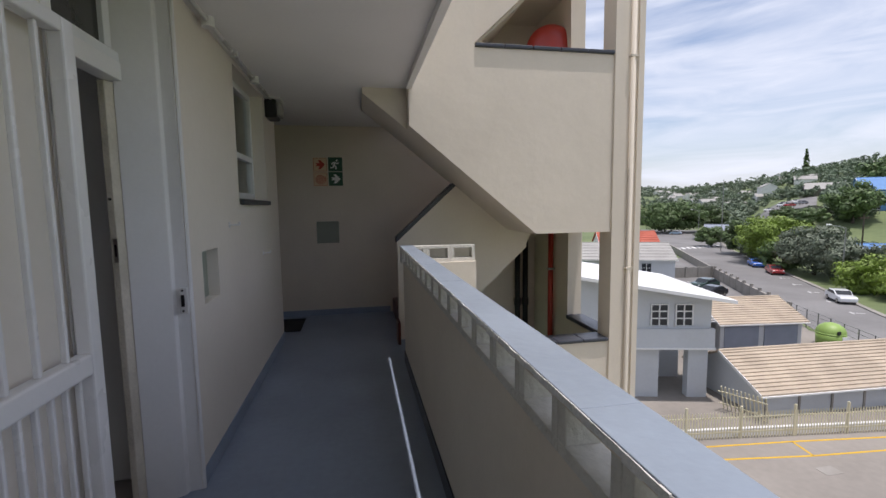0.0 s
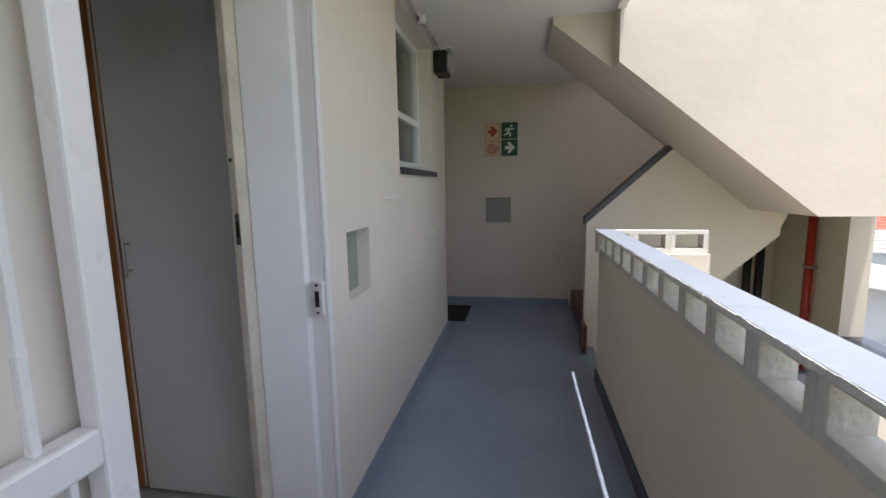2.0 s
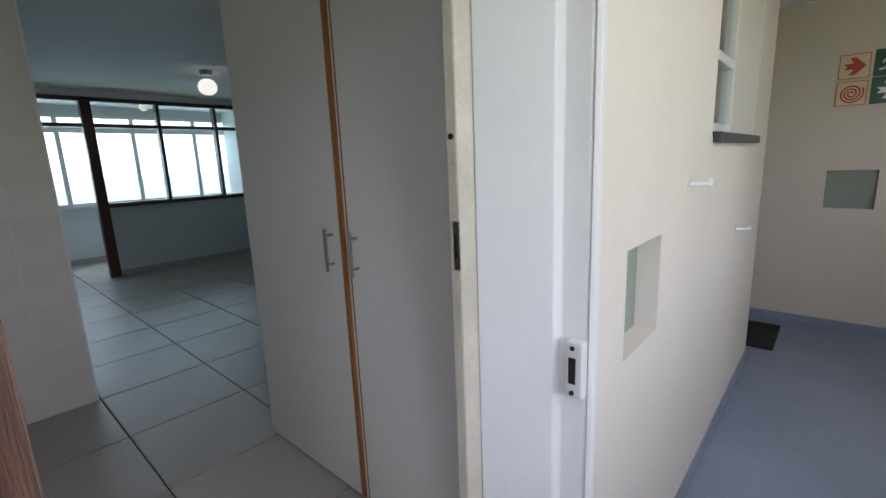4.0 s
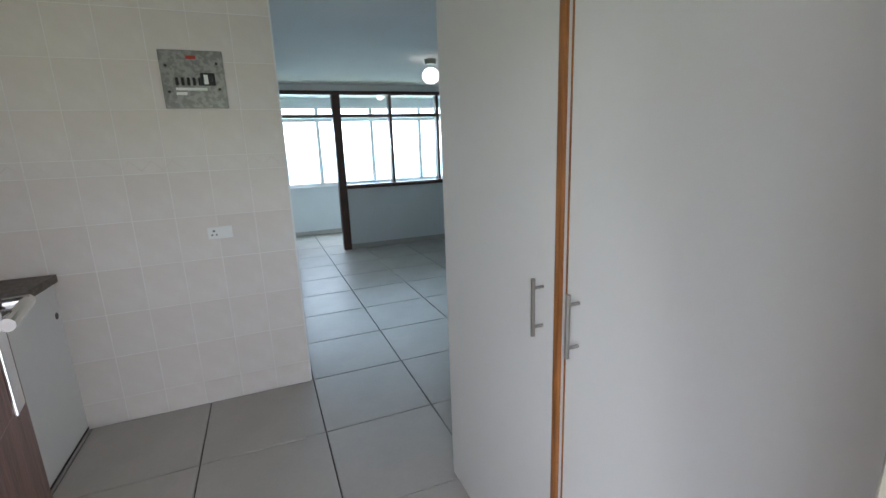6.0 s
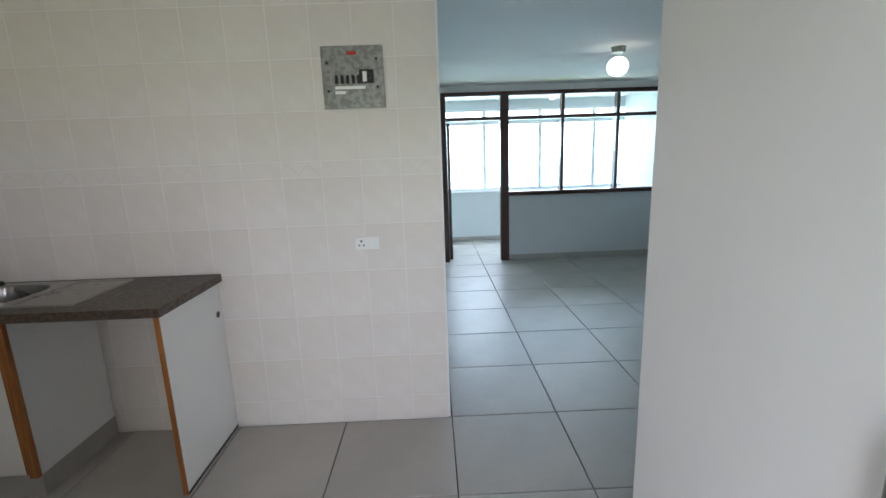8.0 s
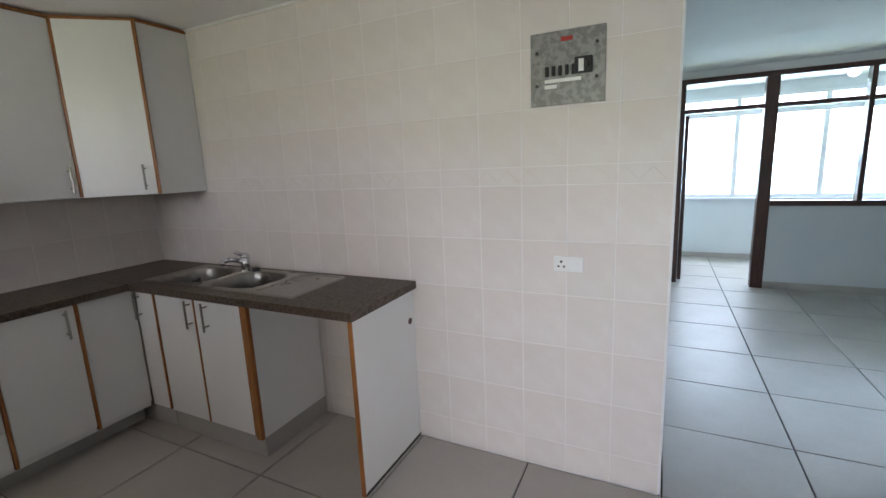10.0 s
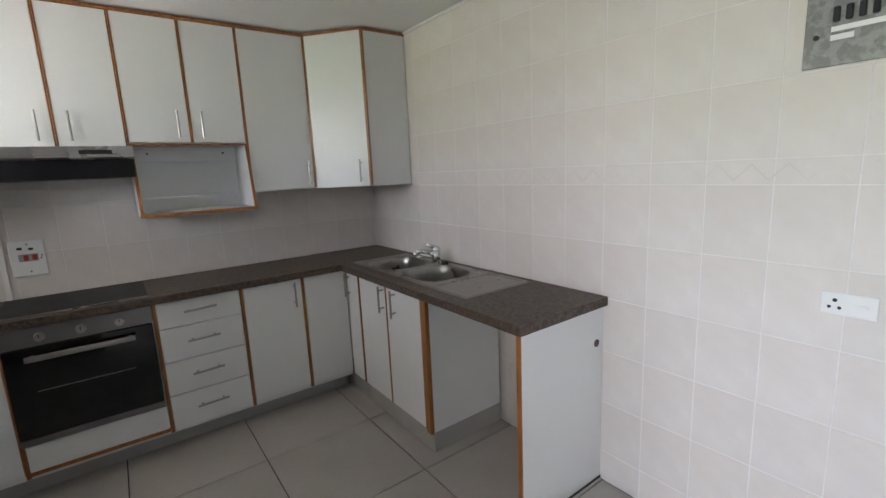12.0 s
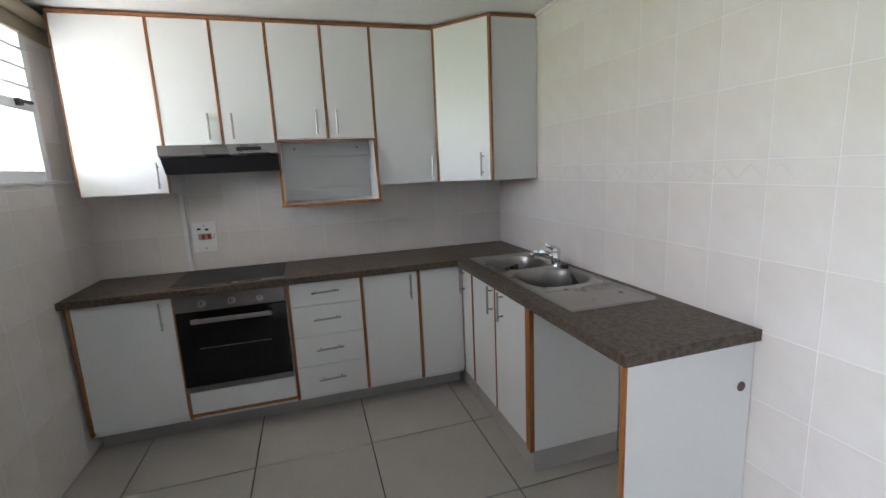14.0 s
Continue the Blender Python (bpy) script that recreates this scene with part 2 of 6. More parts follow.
def wall_x(bm, x0, x1, ya, yb, za, zb, holes):
    """A wall across x0..x1 that runs along y, with openings (y0, y1, z0, z1) sorted along y."""
    y = ya
    for h in holes:
        add_box(bm, x0, x1, y, h[0], za, zb)
        if h[2] > za:
            add_box(bm, x0, x1, h[0], h[1], za, h[2])
        if h[3] < zb:
            add_box(bm, x0, x1, h[0], h[1], h[3], zb)
        y = h[1]
    add_box(bm, x0, x1, y, yb, za, zb)
    return bm

# ---- numbers of the plan ----
WX, KI, K = -0.753, -0.957, -3.665         # corridor wall face, kitchen face of it, tiled wall face
EW = 5.62                                   # far end of the corridor
CEIL_C, CEIL = 2.32, 2.38                   # ceilings of the corridor and of the flat
H = 2.54                                    # storey height
BACK = -1.49                                # kitchen back wall
SX, OX = -7.55, -9.1                        # timber screen, outer sunroom windows
DOOR0, DOOR1 = 1.375, 2.20                  # doorway in the corridor wall

# ---- corridor: floor, walls, ceiling ----
struct("floor_corridor", box(KI, 0.475, -6, EW, -0.16, 0.0), M_BLUEFLOOR, "worn blue-grey painted concrete walkway floor", "floor")
bm = bmesh.new()
wall_x(bm, KI + 0.004, WX, -6, 4.657, -0.16, CEIL_C, [(-1.16, -0.1, 1.51, 2.28), (DOOR0, DOOR1, -0.16, 2.27), (2.40, 2.655, 0.862, 1.13), (3.19, 4.13, 1.39, 2.29)])
wall_l = struct("wall_corridor", bm, M_CREAM, "cream painted plaster wall of the open walkway", "wall")
struct("wall_recess", box(-1.9, -1.7, 4.46, EW, -0.16, CEIL_C), M_CREAM, "cream painted wall of the entrance recess", "wall")
struct("wall_recess_side", box(-1.7, KI + 0.004, 4.46, 4.657, -0.16, CEIL_C), M_CREAM, "cream painted return wall of the entrance recess", "wall")
struct("floor_recess", box(-1.7, KI, 4.657, EW, -0.16, 0.0), M_BLUEFLOOR, "blue-grey painted concrete recess floor", "floor")
bm = bmesh.new()
for x0, x1, z0, z1 in [(-1.9, -0.48, -4, 8), (-0.21, 2.53, -4, 8), (-0.48, -0.21, -4, 0.90), (-0.48, -0.21, 1.17, 8)]:
    add_box(bm, x0, x1, EW, EW + 0.2, z0, z1)
struct("wall_end", bm, M_STUCCO, "cream painted end wall of the walkway", "wall")
# unseen end wall, added to close off light from behind the camera
struct("wall_behind", box(KI, 0.47, -6.2, -6, -0.16, CEIL_C), M_STUCCO, "unseen cream wall added to close the walkway", "wall")
struct("ceiling_recess", box(-1.9, KI + 0.004, 4.46, EW, CEIL_C, H), M_CEIL, "white painted soffit of the entrance recess", "ceiling")
struct("ceiling_corridor", box(KI + 0.004, 0.47, -6.2, EW, CEIL_C, H), M_CEIL, "white painted concrete slab soffit", "ceiling")
struct("trim_slab_edge", box(0.43, 0.474, -6.2, 3.62, CEIL_C - 0.045, CEIL_C + 0.002), M_CEIL, "white painted drip edge of the slab", "trim")
struct("baseboard_corridor", box(WX, WX + 0.008, DOOR1 + 0.02, 4.657, 0.001, 0.085, 0.002), M_BLUEFLOOR, "blue-grey painted skirting band on cream wall", "skirting")
struct("baseboard_end", box(-1.7, 0.40, EW - 0.008, EW, 0.001, 0.075, 0.002), M_BLUEFLOOR, "blue-grey painted skirting band on end wall", "skirting")
struct("baseboard_parapet", box(0.382, 0.39, -6, 3.72, 0.001, 0.10, 0.002), M_DARKCAP, "dark painted skirting band under parapet", "skirting")

# unseen upper storey parapet and roof, added to close and shade the walkway
struct("wall_upper_parapet", box(0.39, 0.472, -6.2, 3.62, H, H + 1.0), M_STUCCO, "unseen cream parapet of the storey above, added to block sun", "wall")
struct("wall_upper_storey", box(KI, WX, -6.2, 4.657, H + 0.002, 2 * H), M_STUCCO, "unseen cream wall of the storey above, added to block light", "wall")
struct("floor_upper_slab", box(-9.3, KI, -1.7, EW + 0.2, CEIL + 0.02, H), M_CEIL, "unseen concrete slab of the storey above, added to block light", "slab")
struct("wall_below", box(KI, 0.44, -6.2, 3.62, -11, -0.16), M_STUCCO, "cream outer wall of the lower storeys", "wall")

# parapet with a row of pierced blocks
struct("wall_parapet", box(0.39, 0.462, -6, 3.72, -0.16, 0.862), M_STUCCO, "cream painted solid parapet wall", "parapet")
blocks = struct("wall_parapet_blocks", box(0.388, 0.464, -6, -2.82, 0.862, 0.987), M_STUCCO, "row of pierced concrete blocks in the parapet", "parapet")


def pierced_block(w, d, h, hw, z0, z1):
    """A block w wide along x, d deep, h high with one rectangular hole."""
    b = bmesh.new()
    add_box(b, 0, w, 0, d, 0, z0, 0.002)
    add_box(b, 0, w, 0, d, z1, h, 0.002)
    add_box(b, 0, (w - hw) / 2, 0, d, z0 - 0.002, z1 + 0.002, 0.003)
    add_box(b, (w + hw) / 2, w, 0, d, z0 - 0.002, z1 + 0.002, 0.003)
    return b


first = part("pierced_block", pierced_block(0.211, 0.076, 0.125, 0.15, 0.028, 0.112), M_BLOCK, blocks)
for k in range(31):
    ob = first if k == 0 else first.copy()
    if k:
        scene.collection.objects.link(ob)
    ob.matrix_basis = pose(0.464, 3.72 - 0.211 * (k + 1), 0.862, 0, 0, 90)
bm = bmesh.new()
y = 3.765
ks = 0
while y > -6:
    ln = 0.62 + 0.03 * math.sin(ks * 2.1)
    add_box(bm, 0.366, 0.478, max(-6, y - ln + 0.0006), y, 0.998, 1.011 + 0.0006 * math.sin(ks * 1.7), 0.0015)
    y -= ln
    ks += 1
struct("trim_coping", bm, M_COPING, "blue-grey painted coping on the parapet", "coping")
struct("trim_coping_bed", box(0.369, 0.475, -6, 3.74, 0.987, 0.9978), M_STUCCO, "cream mortar bed under the coping", "trim")
bm = bmesh.new()
rr = random.Random(4)
y = 3.7
while y > -2.5:
    ln = rr.uniform(0.008, 0.045)
    d = rr.choice([0.0012, 0.0016, 0.002, 0.003])
    add_box(bm, 0.366 - d, 0.3695, y - ln, y, 0.995 - (rr.uniform(0.004, 0.010) if rr.random() < 0.06 else rr.uniform(0, 0.003)), 1.0075 + rr.uniform(0, 0.002), 0.0006)
    y -= ln
struct("trim_coping_edge", bm, M_CHIP, "chipped white edge under the coping", "trim")


# ---- stair tower ----
def storey(z, k):
    """Outer panel, flights and landing of one storey whose floor is at z."""
    panel = bmesh.new()
    add_prism(panel, [(0.45, z - 0.55), (1.54, z - 1.45), (2.25, z - 1.45), (2.25, z + 0.085), (1.0, z + 0.085), (1.0, z + 0.87), (0.476, z + 0.87), (0.45, z + 0.5)], 1, 3.62, 3.79)
    struct("wall_stair_panel_%d" % k, panel, M_STUCCO, "cream rough-plastered outer panel of the staircase", "wall")
    b2 = new("wall_stair_blocks_%d" % k)
    tagged(b2, "pierced white blocks on the stair wall", "parapet", kind="structure")
    for i in range(3):
        o = part("pierced_block", pierced_block(0.211, 0.09, 0.14, 0.155, 0.03, 0.115), M_BLOCK, b2)
        o.matrix_basis = pose(1.0 - 0.211 * (i + 1) + 0.0, 3.66, z + 0.87)
    cap = bmesh.new()
    for i in range(5):
        add_box(cap, 1.003 + i * 0.249, 1.003 + (i + 1) * 0.249 - 0.004, 3.60, 3.81, z + 0.086, z + 0.118, 0.008)
    struct("trim_stair_sill_%d" % k, cap, M_DARKCAP, "dark slate-painted coping tiles on the stair opening", "coping")
    sl = bmesh.new()
    add_box(sl, 2.34, 2.55, 3.82, 4.65, z + 0.03, z + 0.075, 0.01)
    struct("trim_stair_side_sill_%d" % k, sl, M_DARKCAP, "dark slate-painted coping on the side opening", "coping")
    # flight from this floor's half landing up to this floor
    fl = bmesh.new()
    add_prism(fl, [(0.09, z - 0.266), (0.45, z - 0.55), (1.54, z - 1.45), (2.36, z - 1.45), (2.36, z - 1.27), (1.62, z - 1.27), (0.42, z - 0.17), (0.42, z - 0.004), (0.09, z - 0.004)], 1, 3.792, 4.468)
    for i in range(6):
        add_box(fl, 0.42 + 0.2 * i, 0.42 + 0.2 * (i + 1), 3.79, 4.37, z - 0.18 * (i + 1) - 0.19, z - 0.18 * (i + 1))
    struct("stairs_lower_%d" % k, fl, M_STUCCO, "cream plastered concrete stair flight", "stairs")
    up = bmesh.new()
    add_prism(up, [(0.45, z), (0.80, z), (1.76, z + 0.87), (1.86, z + 1.09), (1.86, z + 1.27), (1.75, z + 1.27)], 1, 4.47, EW)
    struct("stairs_upper_%d" % k, up, M_STUCCO, "cream soffit of the rising stair flight", "stairs")
    for i in range(7):
        part("step", box(0.43 + 0.2 * i, 0.68 + 0.2 * i, 4.47, EW - 0.001, z + 0.18 * i, z + 0.18 * (i + 1), 0.006), M_REDSTEP, bpy.data.objects["stairs_upper_%d" % k])
    ld = box(1.6, 2.36, 4.37, EW, z + 1.09, z + 1.27)
    struct("landing_%d" % k, ld, M_STUCCO, "cream soffit of the stair landing", "landing")
    bal = prism([(0.40, z - 0.001), (0.40, z + 1.0), (1.75, z + 2.23), (1.75, z + 0.9), (0.78, z - 0.001)], 1, 4.38, 4.47)
    struct("wall_balustrade_%d" % k, bal, M_STUCCO, "cream rough-plastered stair balustrade", "balustrade")
    bc = prism([(0.385, z + 0.985), (0.385, z + 1.04), (1.75, z + 2.285), (1.75, z + 2.23)], 1, 4.36, 4.49, 0.004)
    struct("trim_balustrade_%d" % k, bc, M_DARKCAP, "dark slate-painted sloping stair coping", "coping")


for kk, zz in enumerate((-H, 0.0, H)):
    storey(zz, kk)
struct("wall_stair_column", box(2.25, 2.53, 3.60, 3.80, -11, 8), M_STUCCO, "cream plastered corner column of the stair tower", "column")
bm = bmesh.new()
for zz in (-H, 0.0, H):
    add_box(bm, 2.36, 2.53, 4.65, EW, zz - 1.45, zz + 1.09)
    add_box(bm, 2.36, 2.53, 3.80, 4.65, zz - 1.45, zz + 0.03)
struct("wall_stair_side", bm, M_STUCCO, "cream plastered side wall of the stair tower", "wall")
part("red_base", box(0.372, 0.40, 4.2, 4.38, 0.0, 0.22, 0.004), M_REDSTEP, bpy.data.objects["wall_balustrade_1"], "dark red painted stair base")

dp = thing("downpipe", "cream painted downpipe on the stair tower column", "pipe", (2.40, 3.58, -11))
part("pipe", tube((2.41, 3.585, -11), (2.41, 3.585, 8), 0.022), M_STUCCO, dp, smooth=True)
for zz in (-1.2, 0.75, 2.6):
    part("bracket", box(2.375, 2.445, 3.56, 3.60, zz, zz + 0.02, 0.002), M_JAMB, dp)
dp2 = thing("cable_conduit", "thin cream conduit on the stair tower column", "pipe", (2.45, 3.59, -11))
part("pipe", tube((2.47, 3.59, -11), (2.47, 3.59, 8), 0.008, 8), M_STUCCO, dp2)
rp = thing("fire_pipe", "red painted fire water pipe in the stairwell", "pipe", (2.31, 5.0, -1.3))
part("pipe", tube((2.31, 5.0, -1.4), (2.31, 5.0, 1.09), 0.032, 16), M_REDPIPE, rp, smooth=True)
for zz in (-0.3, 0.55):
    part("clamp", box(2.275, 2.355, 4.965, 5.035, zz, zz + 0.025, 0.003), M_SATIN, rp)
for xx in (2.10, 2.21):
    bp_ = thing("black_pipe", "black plastic waste pipe on the stairwell wall", "pipe", (xx, 5.57, -1.2), "black waste pipes")
    part("pipe", tube((xx, 5.57, -1.4), (xx, 5.57, 1.09), 0.036, 16), M_BLACK, bp_, smooth=True)
    part("collar", tube((xx, 5.57, 0.0), (xx, 5.57, 0.09), 0.046, 16), M_BLACK, bp_)
hr = thing("fire_hose_reel", "red domed fire hose reel on the upper landing wall", "hose reel", (2.28, 4.85, 3.1))
bm = bmesh.new()
bmesh.ops.create_uvsphere(bm, u_segments=32, v_segments=16, radius=0.32, matrix=Matrix.Translation((2.24, 4.85, 3.03)) @ Matrix.Diagonal((1, 0.42, 1, 1)))
part("cover", bm, M_REDPIPE, hr, smooth=True)
part("knob", tube((2.24, 4.85, 3.30), (2.24, 4.85, 3.34), 0.02), M_SATIN, hr)
part("bracket", box(2.24, 2.365, 4.80, 4.90, 2.74, 2.80, 0.004), M_SATIN, hr)

# ---- fittings of the walkway ----
for nm, b in (("window_niche_1", box(WX - 0.075, WX - 0.06, 2.39, 2.665, 0.85, 1.14)), ("window_niche_2", box(-0.49, -0.20, EW + 0.05, EW + 0.065, 0.89, 1.18))):
    struct(nm, b, M_NICHE, "square recess with a grey-green back panel", "recess")


def wall_hook(y, z):
    t_ = thing("wall_hook", "small white bent metal hook on cream wall", "hook", (WX, y, z), "wall hooks")
    part("plate", box(WX, WX + 0.006, y - 0.012, y + 0.012, z - 0.018, z + 0.018, 0.002), M_GATE, t_)
    b = tube((WX, y, z), (WX + 0.055, y + 0.02, z), 0.006, 10)
    add_tube(b, (WX + 0.055, y + 0.02, z - 0.004), (WX + 0.055, y + 0.02, z + 0.018), 0.006, 10)
    part("arm", b, M_GATE, t_)


wall_hook(2.91, 1.245)
wall_hook(3.84, 0.978)

cd = thing("ceiling_conduit", "white surface conduit along the walkway ceiling edge", "conduit", (WX, 2, 2.3))
part("pipe", tube((-0.70, -5.9, 2.30), (-0.70, 4.25, 2.30), 0.011, 10), M_GATE, cd, smooth=True)
for yy in (2.55, 3.6):
    part("junction_box", tube((-0.70, yy, 2.27), (-0.70, yy, 2.319), 0.032, 16), M_GATE, cd)
    part("clip", box(-0.72, -0.68, yy + 0.5, yy + 0.52, 2.285, 2.319, 0.002), M_GATE, cd)

bl = thing("bulkhead_light", "black and grey bulkhead light high on the wall", "wall light", (WX, 4.3, 2.2))
part("housing", box(WX, WX + 0.10, 4.20, 4.42, 2.14, 2.30, 0.015), M_BLACK, bl)
part("diffuser", box(WX + 0.095, WX + 0.135, 4.22, 4.40, 2.16, 2.28, 0.015), M_PLINTH, bl, "grey ribbed diffuser")
part("cap", box(WX, WX + 0.14, 4.19, 4.43, 2.30, 2.32, 0.006), M_GATE, bl)

mt = thing("door_mat", "black rubber door mat on the walkway floor", "mat", (-0.75, 5.1, 0))
part("mat", box(-1.30, -0.63, 4.93, 5.47, 0.001, 0.014, 0.004), M_RUBBER, mt)


def safety_sign(x, z, back, kind):
    s = 0.168
    t_ = thing("safety_sign", {"arrow_red": "cream fire sign with red arrow", "coil": "cream fire hose sign with red coil",
                               "run": "green emergency exit sign with running figure", "arrow_green": "green exit sign with white arrow"}[kind],
               "sign", (x, EW, z), "fire and exit signs")
    part("plate", box(x, x + s, EW - 0.006, EW, z, z + s, 0.001), back, t_)
    ink = M_REDINK if back is M_CREAMSIGN else M_LABEL
    yy0, yy1 = EW - 0.0085, EW - 0.006
    cx, cz = x + s / 2, z + s / 2
    b = bmesh.new()
    if kind.startswith("arrow"):
        k = s / 0.168
        add_prism(b, [(cx - .055 * k, cz - .018), (cx - .005, cz - .018), (cx - .025, cz - .055), (cx + .005, cz - .055), (cx + .058, cz), (cx + .005, cz + .055), (cx - .025, cz + .055), (cx - .005, cz + .018), (cx - .055, cz + .018), (cx - .035, cz)], 1, yy0, yy1)
    elif kind == "coil":
        pts = []
        for i in range(90):
            a = i / 89 * 9.5 * math.pi / 2 * 1.3
            r = 0.008 + 0.055 * i / 89
            pts.append(Vector((cx + r * math.cos(a), 0, cz + r * math.sin(a))))
        for p, q in zip(pts, pts[1:]):
            d = (q - p).normalized()
            n_ = Vector((-d.z, 0, d.x)) * 0.0045
            add_prism(b, [(p.x + n_.x, p.z + n_.z), (q.x + n_.x, q.z + n_.z), (q.x - n_.x, q.z - n_.z), (p.x - n_.x, p.z - n_.z)], 1, yy0, yy1)
    else:
        for x0, z0, x1, z1, w in [(-.005, .02, -.015, -.015, .011), (-.015, -.015, .012, -.03, .008), (.012, -.03, .004, -.06, .008), (-.015, -.015, -.03, -.04, .008), (-.03, -.04, -.058, -.042, .007), (-.005, .022, .028, .008, .006), (.028, .008, .045, .02, .006), (-.005, .022, -.035, .018, .006), (-.035, .018, -.042, -.005, .006)]:
            p, q = Vector((cx + x0, 0, cz + z0)), Vector((cx + x1, 0, cz + z1))
            d = (q - p).normalized()
            n_ = Vector((-d.z, 0, d.x)) * w
            add_prism(b, [(p.x + n_.x, p.z + n_.z), (q.x + n_.x, q.z + n_.z), (q.x - n_.x, q.z - n_.z), (p.x - n_.x, p.z - n_.z)], 1, yy0, yy1)
        add_prism(b, [(cx + .02 + .013 * math.cos(a * math.pi / 6), cz + .045 + .013 * math.sin(a * math.pi / 6)) for a in range(12)], 1, yy0, yy1)
    part("symbol", b, ink, t_)
    if back is M_CREAMSIGN:
        e = bmesh.new()
        for q in [(x + .006, x + s - .006, z + .006, z + .010), (x + .006, x + s - .006, z + s - .010, z + s - .006), (x + .006, x + .010, z + .010, z + s - .010), (x + s - .010, x + s - .006, z + .010, z + s - .010)]:
            add_box(e, q[0], q[1], yy0 + .001, yy1, q[2], q[3])
        part("border", e, ink, t_)


safety_sign(-0.49, 1.775, M_CREAMSIGN, "arrow_red")
safety_sign(-0.49, 1.60, M_CREAMSIGN, "coil")
safety_sign(-0.31, 1.78, M_GREENSIGN, "run")
safety_sign(-0.31, 1.605, M_GREENSIGN, "arrow_green")


def framed_window(name, label, x, y0, y1, z0, z1, mid, glass, w=0.045, d=0.05, cols=1):
    t_ = thing(name, label, "window", (x, y0, z0), kind="structure")
    for n_, q in (("frame", (y0, y0 + w, z0, z1)), ("frame", (y1 - w, y1, z0, z1)), ("frame", (y0 + w, y1 - w, z0, z0 + w)), ("frame", (y0 + w, y1 - w, z1 - w, z1)), ("transom", (y0 + w, y1 - w, mid - w / 2, mid + w / 2))):
        part(n_, box(x - d / 2, x + d / 2, q[0], q[1], q[2], q[3], 0.004), M_ALU, t_)
    for q in ((z0 + w, mid - w / 2), (mid + w / 2, z1 - w)):
        for c in range(cols):
            a = y0 + w + (y1 - y0 - 2 * w) * c / cols
            b = y0 + w + (y1 - y0 - 2 * w) * (c + 1) / cols
            if c:
                part("mullion", box(x - d / 2, x + d / 2, a - w / 2, a + w / 2, q[0], q[1], 0.003), M_ALU, t_)
            p = part("pane", box(x - 0.003, x + 0.003, a, b, q[0], q[1]), glass, t_)
            p.visible_shadow = False
    return t_


framed_window("window_1", "white aluminium window with dark panes and slate sill", WX - 0.125, 3.185, 4.135, 1.42, 2.29, 1.75, M_GLASS)
struct("wall_behind_window", box(-1.9, -1.75, 2.95, 4.46, 0, CEIL), M_CREAM, "cream wall of the next room", "wall")
struct("window_sill_1", prism([(WX - 0.19, 1.391), (WX - 0.19, 1.425), (WX + 0.03, 1.405), (WX + 0.03, 1.37), (WX + 0.002, 1.37), (WX + 0.002, 1.391)], 1, 3.19, 4.13, 0.003), M_DARKCAP, "slate-painted sloping window sill", "sill")

# ---- doorway: frame, fanlight, door, gate ----
df = thing("door_frame", "white painted door frame with chipped inner jamb", "door frame", (WX, DOOR1, 0), kind="structure")
part("reveal", prism([(WX + 0.004, 2.214), (-0.757, 2.196), (-0.806, 2.188), (-0.812, 2.166), (-0.952, 2.104), (-0.952, 2.214)], 2, 0.0, 2.27, 0.002), M_REVEAL, df)
part("moulding", prism([(WX + 0.012, 2.200), (WX + 0.012, 2.218), (WX + 0.001, 2.218), (WX + 0.001, 2.194)], 2, 0.0, 2.27, 0.002), M_REVEAL, df)
part("jamb", prism([(-0.953, 2.108), (-0.953, 2.214), (-0.998, 2.214), (-0.998, 2.076), (-0.972, 2.076)], 2, 0.0, 1.87, 0.002), M_JAMB, df, "chipped cream painted timber jamb")
part("strike_plate", box(-0.987, -0.970, 2.0735, 2.0765, 1.125, 1.225, 0.001), M_SATIN, df, "worn metal strike plate")
part("latch_hole", box(-0.982, -0.975, 2.0715, 2.074, 1.15, 1.20), M_BLACK, df)
part("bolt_hole", tube((-0.985, 2.073, 1.39), (-0.985, 2.0765, 1.39), 0.006, 10), M_BLACK, df)
part("jamb", box(-0.99, WX + 0.004, DOOR0 - 0.03, DOOR0 + 0.012, 0.0, 2.27, 0.003), M_REVEAL, df)
part("lintel", box(-0.985, -0.915, DOOR0 + 0.012, 2.10, 1.872, 1.945, 0.004), M_REVEAL, df)
part("gate_latch", box(-0.785, WX + 0.004, 2.163, 2.19, 0.872, 0.990, 0.004), M_GATE, df, "white steel gate latch box")
part("latch_slot", box(-0.776, -0.762, 2.160, 2.1635, 0.904, 0.958), M_BLACK, df)
for zz in (0.884, 0.978):
    part("screw", tube((-0.769, 2.160, zz), (-0.769, 2.164, zz), 0.005, 8), M_BLACK, df)
part("threshold", box(-0.99, WX, DOOR0 + 0.012, 2.10, 0.001, 0.022, 0.005), M_DARKCAP, df, "dark worn door threshold")
fan = thing("window_2", "white framed fanlight above the door, dark room painted on its pane", "window", (-0.9, 1.4, 1.93), kind="structure")
for q in [(DOOR0 + 0.012, 2.10, 1.946, 1.985), (DOOR0 + 0.012, 2.10, 2.235, 2.268), (2.0, 2.05, 1.985, 2.235), (DOOR0 + 0.012, 1.43, 1.985, 2.235)]:
    part("frame", box(-0.965, -0.92, *q, 0.003), M_ALU, fan)
# near-black colour stands for the dim room behind the fanlight
part("pane", box(-0.945, -0.939, 1.43, 2.0, 1.985, 2.235), M_DARKROOM_PANE, fan)

